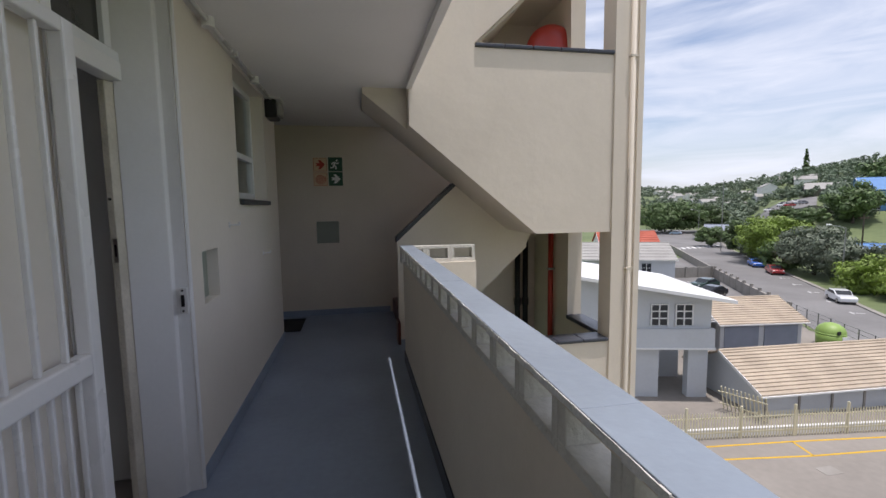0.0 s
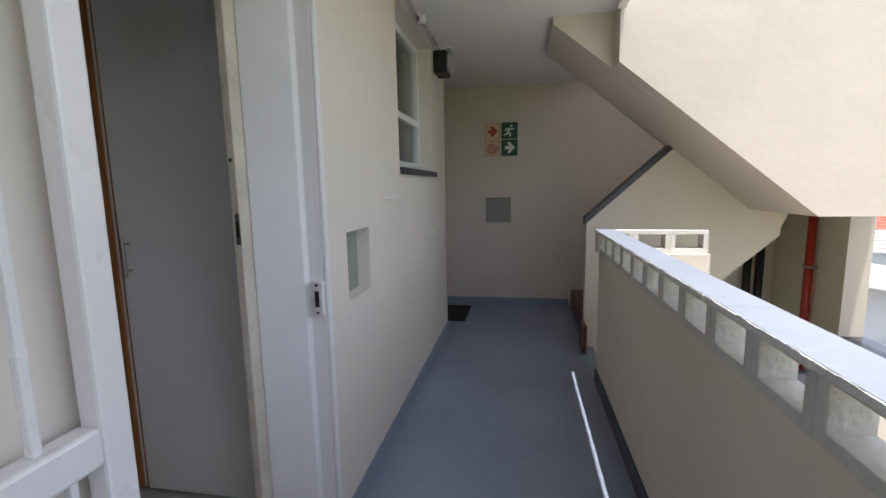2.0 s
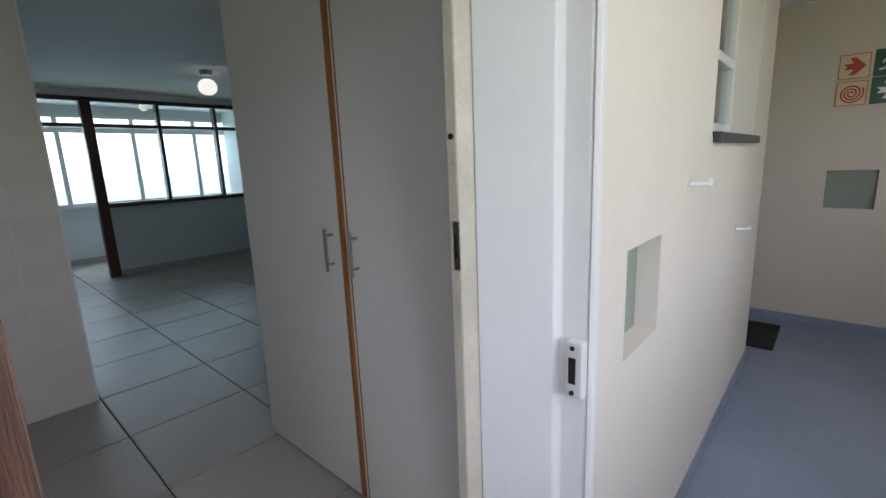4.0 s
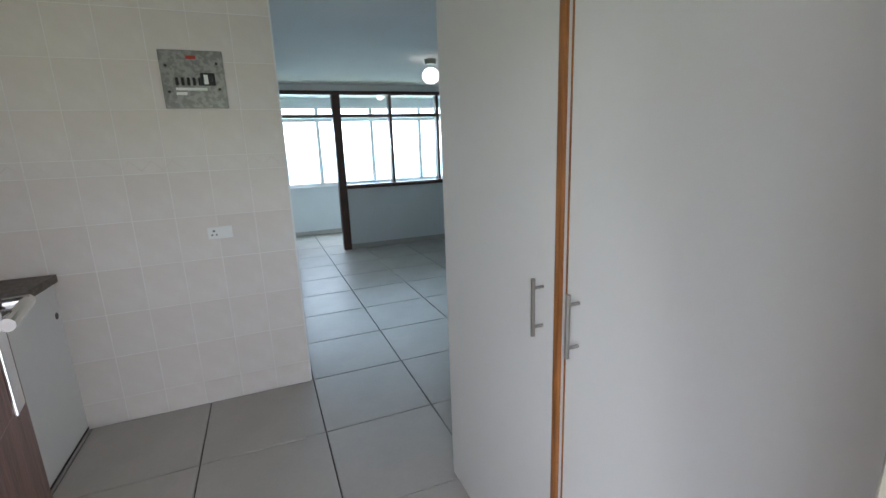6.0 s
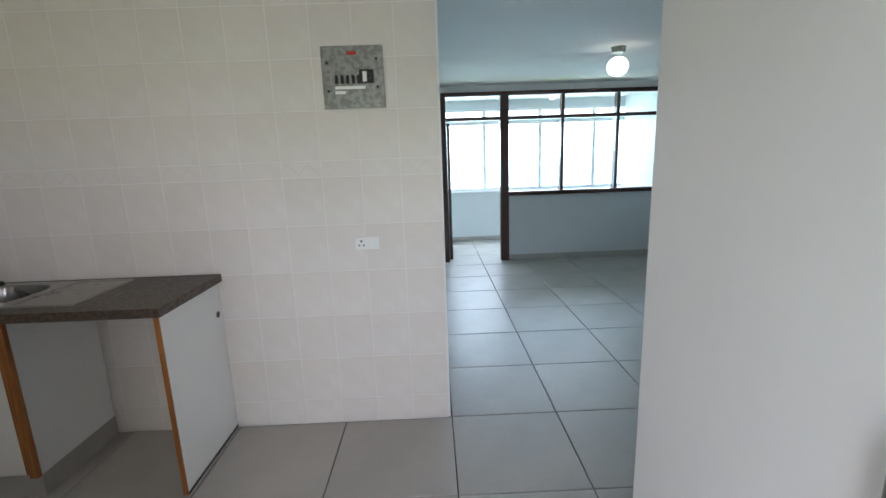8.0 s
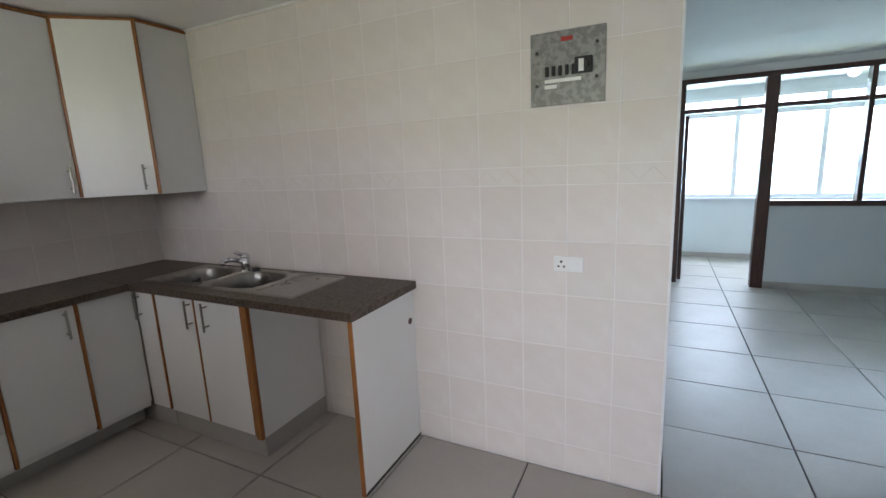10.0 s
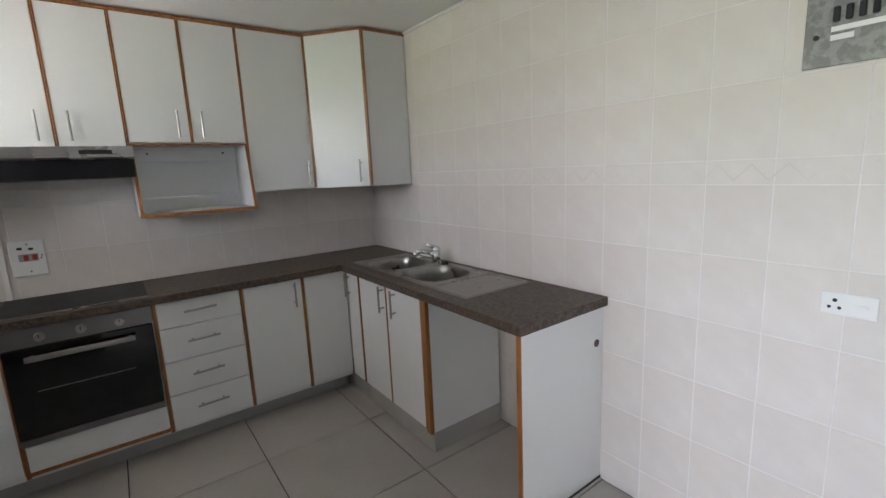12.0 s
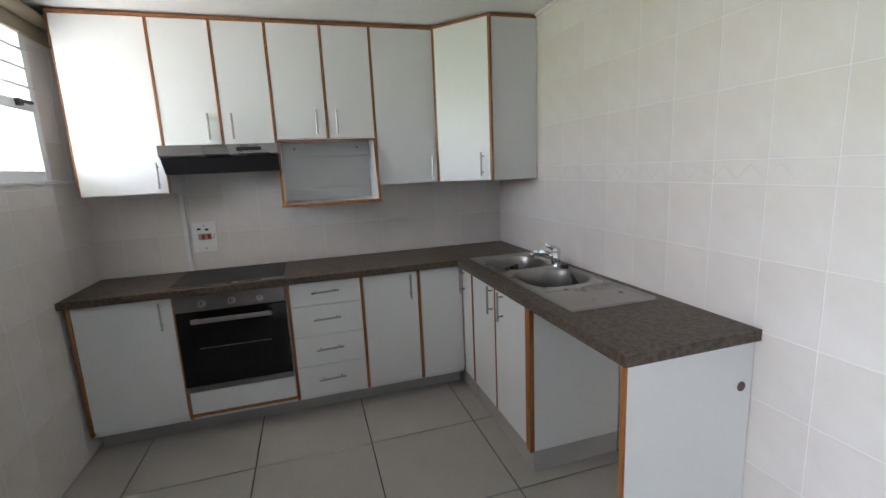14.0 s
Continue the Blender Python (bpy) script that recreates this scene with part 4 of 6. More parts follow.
part("rack", box(-1.955, -1.575, BF + 0.0137, BF + 0.0142, 0.545, 0.549), M_SATIN, dr)
part("handle", box(-1.975, -1.555, BF + 0.035, BF + 0.050, 0.700, 0.727, 0.005), M_STEEL, dr)
for xx in (-1.95, -1.58):
    part("handle_post", box(xx - 0.01, xx + 0.01, BF + 0.011, BF + 0.036, 0.705, 0.722), M_STEEL, dr)
part("bottom_trim", box(-2.053, -1.478, BF - 0.012, BF + 0.014, 0.292, 0.322, 0.003), M_DARKSTEEL, oo)

# ---- wall cabinets ----
UF = -1.205
UT = 2.352


def wall_unit(x1, x0, z0, label, doors, name="wall_cabinet"):
    t_ = thing(name, label, "cabinet", ((x0 + x1) / 2, UF, z0), "wall cabinets")
    part("carcass", box(x0 + 0.001, x1 - 0.001, BACK + 0.002, UF - 0.02, z0, UT), M_WHITE, t_)
    part("wood_edge", box(x0, x1, UF - 0.02, UF + 0.003, UT, UT + 0.018, 0.003), M_OAK, t_, "orange varnished wood top edge")
    for a, b, hx in doors:
        d = part("door", box(b + 0.008, a - 0.008, UF - 0.019, UF, z0 + 0.004, UT - 0.002, 0.002), M_WHITE, t_)
        part("door_edge", box(b + 0.001, b + 0.0075, UF - 0.019, UF + 0.003, z0 + 0.004, UT - 0.002, 0.002), M_OAK, d)
        part("door_edge", box(a - 0.0075, a - 0.001, UF - 0.019, UF + 0.003, z0 + 0.004, UT - 0.002, 0.002), M_OAK, d)
        bar_handle(d, (hx, UF, z0 + 0.03), (hx, UF, z0 + 0.175), (0, 1, 0))
    return t_


wall_unit(-1.048, -1.488, 1.41, "tall white wall cabinet beside the window", [(-1.048, -1.488, -1.445)])
wall_unit(-1.488, -2.085, 1.672, "white double-door wall cabinet above the hood", [(-1.488, -1.797, -1.735), (-1.797, -2.085, -1.86)])
mw = wall_unit(-2.085, -2.685, 1.692, "white double-door wall cabinet with open microwave shelf", [(-2.085, -2.392, -2.33), (-2.392, -2.685, -2.45)], "microwave_cabinet")
wall_unit(-2.685, -3.092, 1.395, "tall white single-door wall cabinet", [(-2.685, -3.092, -3.045)])
for xa, xb in ((-2.087, -2.103), (-2.667, -2.683)):
    side = part("niche_side", prism([(BACK + 0.002, 1.312), (-1.13, 1.312), (UF + 0.004, 1.69), (BACK + 0.002, 1.69)], 0, min(xa, xb), max(xa, xb)), M_WHITE, mw)
    part("wood_edge", prism([(-1.131, 1.311), (-1.124, 1.311), (UF + 0.009, 1.69), (UF + 0.003, 1.69)], 0, min(xa, xb), max(xa, xb)), M_OAK, mw)
part("shelf", box(-2.685, -2.085, BACK + 0.002, -1.131, 1.296, 1.312), M_WHITE, mw)
part("wood_edge", box(-2.685, -2.085, -1.131, -1.122, 1.294, 1.313, 0.002), M_OAK, mw)
part("wood_edge", box(-2.685, -2.085, UF - 0.019, UF + 0.006, 1.681, 1.6905, 0.002), M_OAK, mw)
part("niche_back", box(-2.667, -2.103, BACK + 0.003, BACK + 0.012, 1.312, 1.69), M_WHITE, mw)
part("rear_rail", box(-2.667, -2.103, BACK + 0.012, BACK + 0.03, 1.312, 1.39, 0.002), M_WHITE, mw)
part("rear_rail", box(-2.667, -2.103, BACK + 0.012, BACK + 0.03, 1.60, 1.69, 0.002), M_WHITE, mw)
for xx in (-2.18, -2.59):
    part("screw", tube((xx, BACK + 0.03, 1.65), (xx, BACK + 0.032, 1.65), 0.006, 10), M_BLACK, mw)
cc = thing("corner_wall_cabinet", "white corner wall cabinet with slanting door", "cabinet", (-3.4, -1.2, 1.4), "wall cabinets")
part("carcass", prism([(K + 0.003, BACK + 0.002), (-3.093, BACK + 0.002), (-3.093, UF - 0.012), (-3.362, -0.918), (-3.362, -0.901), (K + 0.003, -0.901)], 2, 1.395, UT), M_WHITE, cc)
dv = Vector((-3.355 + 3.095, -0.895 - UF, 0)).normalized()
nv = Vector((-dv.y, dv.x, 0))
if nv.y < 0:
    nv = -nv


def slant(s0, s1, o0, o1):
    o = Vector((-3.095, UF, 0))
    return [tuple((o + dv * s + nv * q).xy) for s, q in ((s0, o0), (s1, o0), (s1, o1), (s0, o1))]


sdn = part("door", prism(slant(0.012, 0.392, -0.004, 0.013), 2, 1.399, UT - 0.002), M_WHITE, cc)
part("door_edge", prism(slant(0.003, 0.011, -0.004, 0.015), 2, 1.399, UT - 0.002), M_OAK, cc)
part("door_edge", prism(slant(0.393, 0.406, -0.012, 0.015), 2, 1.399, UT - 0.002), M_OAK, cc)
part("wood_edge", prism([(K + 0.003, -0.898), (-3.362, -0.898), (-3.092, UF + 0.006), (-3.092, UF - 0.02), (-3.37, -0.915), (K + 0.003, -0.915)], 2, UT, UT + 0.018), M_OAK, cc)
hp = Vector((-3.095, UF, 0)) + dv * 0.345 + nv * 0.013
bar_handle(sdn, (hp.x, hp.y, 1.425), (hp.x, hp.y, 1.57), nv)
# scribe strip between wall cabinet and window wall
sp = thing("filler_panel", "white filler panel beside the wall cabinet", "panel", (-1.0, UF, 1.41))
part("panel", box(-1.047, KI - 0.001, BACK + 0.01, BACK + 0.025, 1.52, UT), M_WHITE, sp)

hd = thing("cooker_hood", "slim stainless cooker hood with black underside", "cooker hood", (-1.78, -1.15, 1.6))
part("body", prism([(BACK + 0.004, 1.668), (-1.055, 1.668), (-1.05, 1.612), (-1.065, 1.605), (BACK + 0.004, 1.605)], 0, -2.10, -1.492, 0.003), M_STEEL, hd)
part("underside", prism([(BACK + 0.004, 1.604), (-1.07, 1.604), (-1.13, 1.515), (BACK + 0.004, 1.515)], 0, -2.095, -1.497), M_BLACK, hd, "black plastic hood underside")
part("switch_panel", box(-2.01, -1.88, -1.0545, -1.0495, 1.630, 1.65, 0.002), M_BLACK, hd)
part("trim_line", box(-2.097, -1.495, -1.051, -1.0485, 1.617, 1.621), M_SATIN, hd)

# ---- kitchen wall fittings ----
db = thing("distribution_board", "galvanised electrical board with black breakers on tiles", "electrical board", (K, 1.41, 1.86))
part("plate", box(K, K + 0.012, 1.262, 1.563, 1.718, 2.008, 0.002), M_GALV, db)
for yy, zz in ((1.29, 1.93), (1.29, 1.80), (1.53, 1.945), (1.53, 1.815)):
    part("screw", tube((K + 0.012, yy, zz), (K + 0.016, yy, zz), 0.007, 12), M_BLACK, db)
for i in range(5):
    br = part("breaker", box(K + 0.012, K + 0.026, 1.325 + 0.027 * i, 1.340 + 0.027 * i, 1.832, 1.872, 0.004), M_BLACK, db)
mb = part("main_switch", box(K + 0.012, K + 0.032, 1.445, 1.515, 1.832, 1.895, 0.004), M_BLACK, db)
part("rating_label", box(K + 0.032, K + 0.0335, 1.462, 1.482, 1.838, 1.885), M_LABEL, mb)
part("toggle", box(K + 0.032, K + 0.044, 1.490, 1.503, 1.85, 1.872, 0.003), M_BLACK, mb)
part("label_strip", box(K + 0.012, K + 0.0135, 1.322, 1.47, 1.808, 1.822), M_LABEL, db, "white label strip")
part("label_strip", box(K + 0.012, K + 0.0135, 1.322, 1.372, 1.785, 1.80), M_LABEL, db)
part("warning_label", box(K + 0.012, K + 0.0135, 1.388, 1.435, 1.965, 1.982), M_REDINK, db, "red warning label")
so = thing("wall_socket", "white single wall socket with switch on tiles", "socket", (K, 1.42, 1.04))
part("plate", box(K, K + 0.010, 1.362, 1.490, 1.002, 1.070, 0.003), M_LABEL, so)
for yy, zz, r in ((1.395, 1.047, 0.006), (1.383, 1.025, 0.005), (1.407, 1.025, 0.005)):
    part("pin_hole", tube((K + 0.0095, yy, zz), (K + 0.0105, yy, zz), r, 12), M_BLACK, so)
part("rocker", box(K + 0.010, K + 0.015, 1.445, 1.470, 1.033, 1.042, 0.002), M_LABEL, so)
cs = thing("cooker_switch", "white cooker isolator plate with sockets on tiles", "switch", (-1.57, BACK, 1.1))
cdt = thing("wall_conduit", "white vertical cable trunking between hood and worktop", "conduit", (-1.47, BACK, 0.9))
part("trunking", box(-1.482, -1.458, BACK, BACK + 0.018, 0.899, 1.515, 0.003), M_WGROUT, cdt)
part("plate", box(-1.645, -1.500, BACK, BACK + 0.010, 1.015, 1.21, 0.004), M_LABEL, cs)
for a, b, z0, z1, mt_ in [(-1.615, -1.535, 1.095, 1.135, M_PLINTH), (-1.61, -1.59, 1.10, 1.13, M_REDINK), (-1.575, -1.555, 1.10, 1.13, M_REDINK), (-1.60, -1.58, 1.155, 1.167, M_BLACK), (-1.555, -1.535, 1.16, 1.172, M_BLACK)]:
    part("rocker", box(a, b, BACK + 0.010, BACK + (0.0125 if mt_ is M_PLINTH else 0.014), z0, z1, 0.001), mt_, cs)
for xx, zz in ((-1.575, 1.187), (-1.575, 1.04), (-1.625, 1.108), (-1.63, 1.122)):
    part("screw", tube((xx, BACK + 0.0095, zz), (xx, BACK + 0.0115, zz), 0.004, 8), M_BLACK, cs)

framed_window("window_4", "white aluminium kitchen window with top casement", -0.935, -1.165, -0.095, 1.51, 2.285, 1.875, M_GLASS, w=0.05, cols=1)
struct("window_sill_4", box(KI - 0.02, -0.885, BACK + 0.002, -0.06, 1.493, 1.512, 0.004), M_ALU, "white kitchen window sill", "sill")
bb = thing("burglar_bars", "white horizontal burglar bars across the kitchen window", "burglar bars", (-0.92, -0.6, 1.9))
for z in (1.96, 2.05, 2.14):
    part("bar", box(-0.967, -0.959, -1.158, -0.102, z, z + 0.013, 0.003), M_GATE, bb)
la = thing("casement_stay", "black casement latch on the kitchen window", "latch", (-0.9, -1.0, 1.89))
part("latch", box(-0.978, -0.959, -1.10, -0.97, 1.885, 1.90, 0.003), M_BLACK, la)
part("knob", box(-0.984, -0.959, -1.0, -0.975, 1.865, 1.90, 0.003), M_BLACK, la)
rb = thing("roller_blind", "rolled-up beige blind above the kitchen window", "blind", (-0.99, -0.6, 2.33))
part("roll", tube((-1.0, -1.40, 2.325), (-1.0, -0.02, 2.325), 0.032, 20), M_BLIND, rb, smooth=True)
part("hanging_cloth", box(-0.972, -0.968, -1.38, -0.04, 2.23, 2.32), M_BLIND, rb)
part("bottom_rail", tube((-0.97, -1.385, 2.228), (-0.97, -0.035, 2.228), 0.009, 10), M_BLIND, rb)
cdl = thing("blind_cord", "thin pull cord hanging by the kitchen window", "cord", (-0.97, -1.3, 2.2))
bm = bmesh.new()
cp_ = [(-0.962, -1.34 - 0.03 * math.sin(i * 0.5), 2.29 - 0.048 * i) for i in range(13)]
for p, q in zip(cp_, cp_[1:]):
    add_tube(bm, p, q, 0.0016, 6)
part("cord", bm, M_LABEL, cdl)

# ---- outdoors ----
M_ASPHALT = material("grey_asphalt", (0.20, 0.195, 0.19), 0.85, vary=0.2, scale=0.15, fine=3, bump=0.2)
M_YARD = material("worn_concrete_yard", (0.27, 0.245, 0.215), 0.85, vary=0.2, scale=0.2, fine=3, bump=0.2)
M_GRASS = material("green_grass", (0.15, 0.19, 0.07), 0.9, vary=0.4, scale=0.05, fine=0.6, bump=0.4, second=(0.11, 0.145, 0.06))
M_LEAF = material("green_leaves", (0.11, 0.175, 0.055), 0.6, vary=0.5, scale=0.6, fine=2, bump=0, rand=0.25)
M_LEAF2 = material("bright_green_leaves", (0.24, 0.35, 0.05), 0.6, vary=0.4, scale=0.6, fine=2, bump=0)
M_LEAF3 = material("grey_green_leaves", (0.18, 0.22, 0.145), 0.6, vary=0.5, scale=0.8, fine=2, bump=0)
# distance haze is mixed into this green, making it paler and bluer
M_FAR_HAZE = material("haze_paled_hillside_bush", (0.15, 0.205, 0.13), 0.9, vary=0.3, scale=0.02, fine=0.12, bump=0, second=(0.17, 0.205, 0.15))
M_BARK = material("brown_bark", (0.10, 0.075, 0.055), 0.9, vary=0.4, scale=3, bump=0.4)
M_YELLOW = material("yellow_road_paint", (0.62, 0.38, 0.02), 0.7, vary=0.15, scale=1, bump=0)
M_LINE = material("white_road_paint", (0.66, 0.66, 0.64), 0.7, vary=0.15, scale=1, bump=0)
M_HOUSE = material("pale_grey_house_paint", (0.50, 0.52, 0.54), 0.7, vary=0.08, scale=0.4, fine=6, bump=0.1)
M_WHITEROOF = material("white_roof_sheet", (0.72, 0.72, 0.71), 0.5, vary=0.06, scale=0.5, bump=0.1)
M_TILEROOF = material("beige_concrete_roof_tile", (0.46, 0.38, 0.29), 0.8, vary=0.2, scale=0.6, fine=6, bump=0.2)
M_GREYROOF = material("weathered_grey_roof_sheet", (0.34, 0.33, 0.31), 0.7, vary=0.15, scale=0.4, fine=3, bump=0.15)
M_REDROOF = material("red_roof_tile", (0.42, 0.10, 0.06), 0.8, vary=0.15, scale=0.6, bump=0.1)
M_BLUEPAINT = material("blue_building_paint", (0.09, 0.22, 0.46), 0.6, vary=0.1, scale=0.2, bump=0)
M_DOORGREY = material("blue_grey_garage_door", (0.22, 0.25, 0.31), 0.5, vary=0.1, scale=1, bump=0.05)
M_PALISADE = material("cream_palisade_steel", (0.62, 0.57, 0.40), 0.5, vary=0.1, scale=2, bump=0)
M_CONC = material("grey_concrete_wall", (0.30, 0.28, 0.25), 0.85, vary=0.2, scale=0.6, fine=4, bump=0.2)
# dark glass of windows and cars, also the painted shade inside the carport
M_DARKGLASS_SHADE = material("dark_glass_and_carport_shade", (0.03, 0.035, 0.04), 0.1, vary=0.2, bump=0)
M_BIN = material("lime_green_plastic", (0.25, 0.38, 0.09), 0.5, vary=0.1, scale=2, bump=0)
M_TYRE = material("tyre_rubber", (0.02, 0.02, 0.02), 0.85, vary=0.2, bump=0)
M_SEA = material("turquoise_sea", (0.03, 0.19, 0.22), 0.25, vary=0.3, scale=0.01, fine=0.15, bump=0.3, second=(0.02, 0.12, 0.18))
GZ = -11.0


def smooth(t):
    t = max(0.0, min(1.0, t))
    return t * t * (3 - 2 * t)


def ground_z(x, y):
    """Ground height: flat yard, hills to the west and south, shore to the east."""
    if x < -40:
        return GZ - 55 * smooth((-x - 40) / 120)
    r = math.hypot(x, y)
    az = math.degrees(math.atan2(x, y))
    if az < 0 or az > 130:
        return GZ
    tilt = 1.0 + 2.6 * smooth((az - 38) / 26)
    start = 215 - 100 * smooth((az - 44) / 7)
    rise = smooth((r - start) / (740 - start))
    n_ = noise.fractal(Vector((x / 160, y / 160, 3.0)), 0.9, 2.0, 4) * 9 * smooth((r - start - 25) / 300)
    terrace = 9 * smooth((r - 118) / 80) * smooth((az - 45) / 3)
    return GZ + terrace + rise * (12.4 + 740 * math.tan(radians(tilt)) - terrace) * smooth(az / 18) + n_


bm = bmesh.new()
radii = [0.0] + [6 * 1.06 ** i for i in range(120)]
SEG = 360
rings = []
for r in radii[1:]:
    rings.append([bm.verts.new((r * math.sin(2 * math.pi * s / SEG), r * math.cos(2 * math.pi * s / SEG), ground_z(r * math.sin(2 * math.pi * s / SEG), r * math.cos(2 * math.pi * s / SEG)))) for s in range(SEG)])
c0 = bm.verts.new((0, 0, GZ))
for s in range(SEG):
    bm.faces.new((c0, rings[0][(s + 1) % SEG], rings[0][s]))
    for a, b in zip(rings, rings[1:]):
        bm.faces.new((a[s], a[(s + 1) % SEG], b[(s + 1) % SEG], b[s]))
bmesh.ops.recalc_face_normals(bm, faces=bm.faces)
struct("ground", bm, M_GRASS, "green hilly ground around the building", "ground", smooth=True)
struct("water", box(-6000, -90, -6000, 6000, -48, -47), M_SEA, "turquoise sea to the horizon", "sea")


def strip(name, left, right, z, mat, label, cat, deep=0.5):
    b = bmesh.new()
    l_ = [b.verts.new((*p, z)) for p in left]
    r_ = [b.verts.new((*p, z)) for p in right]
    l2 = [b.verts.new((*p, z - deep)) for p in left]
    r2 = [b.verts.new((*p, z - deep)) for p in right]
    for i in range(len(left) - 1):
        b.faces.new((l_[i], l_[i + 1], r_[i + 1], r_[i]))
        b.faces.new((l_[i], l2[i], l2[i + 1], l_[i + 1]))
        b.faces.new((r_[i], r_[i + 1], r2[i + 1], r2[i]))
    bmesh.ops.recalc_face_normals(b, faces=b.faces)
    return struct(name, b, mat, label, cat)


NEAR = [(22, -4), (33, 17), (44.7, 37.5), (58, 62), (82, 104), (98, 133), (113, 162), (124, 190)]
FAR = [(33, -4), (43, 16), (54.1, 36.3), (70, 60.5), (96, 101), (114, 122), (138, 152), (152, 182)]
strip("road", NEAR, FAR, GZ + 0.03, M_ASPHALT, "grey asphalt road running downhill", "road")
strip("pavement", [(p[0] + 0.0, p[1]) for p in FAR], [(p[0] + 0.5, p[1] - 0.3) for p in FAR], GZ + 0.15, M_CONC, "concrete kerb beside the grass bank", "pavement")
strip("yard", [(-2, -20), (-2, 22.5)], [(34, -20), (37.5, 22.5)], GZ + 0.02, M_YARD, "worn concrete parking yard", "yard")
strip("car_park", [(28, 36), (34, 48), (46, 66), (60, 86)], [(44, 37), (50, 48), (57.5, 62), (72, 86)], GZ + 0.025, M_ASPHALT, "grey asphalt car park with white bays", "car park")
strip("driveway", [(8, 21), (10, 42), (28, 44)], [(40, 20), (42, 34), (44, 36.5)], GZ + 0.012, M_YARD, "concrete driveway between the houses", "driveway")


def painted(points, w, mat, z, label):
    b = bmesh.new()
    for p, q in zip(points, points[1:]):
        p, q = Vector((*p, 0)), Vector((*q, 0))
        n_ = Vector((-(q - p).y, (q - p).x, 0)).normalized() * w / 2
        add_prism(b, [tuple((p + n_).xy), tuple((q + n_).xy), tuple((q - n_).xy), tuple((p - n_).xy)], 2, z, z + 0.006)
    return struct("road_marking", b, mat, label, "road marking")


painted([(14.5, 17.8), (16.05, 17.38), (21.36, 16.62), (25.3, 16.27), (32, 15.3)], 0.12, M_YELLOW, GZ + 0.021, "yellow parking line")
painted([(14.0, 18.7), (21.64, 17.9), (27, 17.2), (34, 16.3)], 0.12, M_YELLOW, GZ + 0.021, "yellow parking line")
painted([(21.36, 16.62), (21.6, 17.9)], 0.12, M_YELLOW, GZ + 0.021, "yellow parking line")
for p_, q_ in (((38.0, 65.0), (52.0, 58.6)), ((36.0, 59.0), (46.4, 56.3)), ((46.4, 56.3), (40.5, 47.0)), ((43.2, 57.2), (38.0, 48.6)), ((40.0, 58.0), (35.5, 50.2)), ((48.2, 60.4), (50.5, 64.0)), ((44.6, 62.0), (46.6, 65.0))):
    painted([p_, q_], 0.22, M_LINE, GZ + 0.027, "white parking bay line")
for i in range(9):
    f_ = i / 8
    painted([(83 + 15 * f_, 102 + 2.5 * f_), (85.3 + 15 * f_, 106 + 2.5 * f_)], 0.8, M_LINE, GZ + 0.031, "white zebra crossing bar")
for i in range(7):
    tx, ty = 52.6 + 3.35 * i, 37.8 + 5.1 * i
    painted([(tx, ty), (tx + 0.55, ty + 0.84)], 0.14, M_LINE, GZ + 0.031, "white parking bay mark")
    painted([(tx + 0.28, ty + 0.42), (tx + 1.3, ty - 0.25)], 0.14, M_LINE, GZ + 0.038, "white parking bay mark")
struct("drain_cover", box(20.4, 21.3, 15.2, 15.8, GZ + 0.02, GZ + 0.03), M_CONC, "dark drain cover in the yard", "drain")

# palisade fence
pf = thing("palisade_fence", "cream steel palisade fence on a low white wall", "fence", (20, 18.8, GZ))
FA, FB = Vector((10.5, 19.85, 0)), Vector((34, 16.8, 0))
fd_ = (FB - FA)
part("base_wall", prism([(FA.x, FA.y + 0.25), (FB.x, FB.y + 0.25), (FB.x, FB.y + 0.45), (FA.x, FA.y + 0.45)], 2, GZ, GZ + 0.42), M_WHITEROOF, pf)
for zz in (0.35, 1.15):
    part("rail", prism([(FA.x, FA.y), (FB.x, FB.y), (FB.x, FB.y + 0.05), (FA.x, FA.y + 0.05)], 2, GZ + zz, GZ + zz + 0.06), M_PALISADE, pf)
bm = bmesh.new()
pal0 = None
for i in range(150):
    p = FA + fd_ * (i / 149)
    if pal0 is None:
        pal0 = part("pale", prism([(-0.03, GZ + 0.05), (0.03, GZ + 0.05), (0.03, GZ + 1.42), (0, GZ + 1.5), (-0.03, GZ + 1.42)], 1, -0.012, 0.0), M_PALISADE, pf)
        o = pal0
    else:
        o = pal0.copy()
        scene.collection.objects.link(o)
    o.matrix_parent_inverse = pf.matrix_basis.inverted()
    o.matrix_basis = pose(p.x, p.y, 0, 0, 0, -7.4)
for i in range(9):
    p = FA + fd_ * (i / 8)
    part("post", box(p.x - 0.05, p.x + 0.05, p.y, p.y + 0.1, GZ, GZ + 1.75), M_PALISADE, pf)


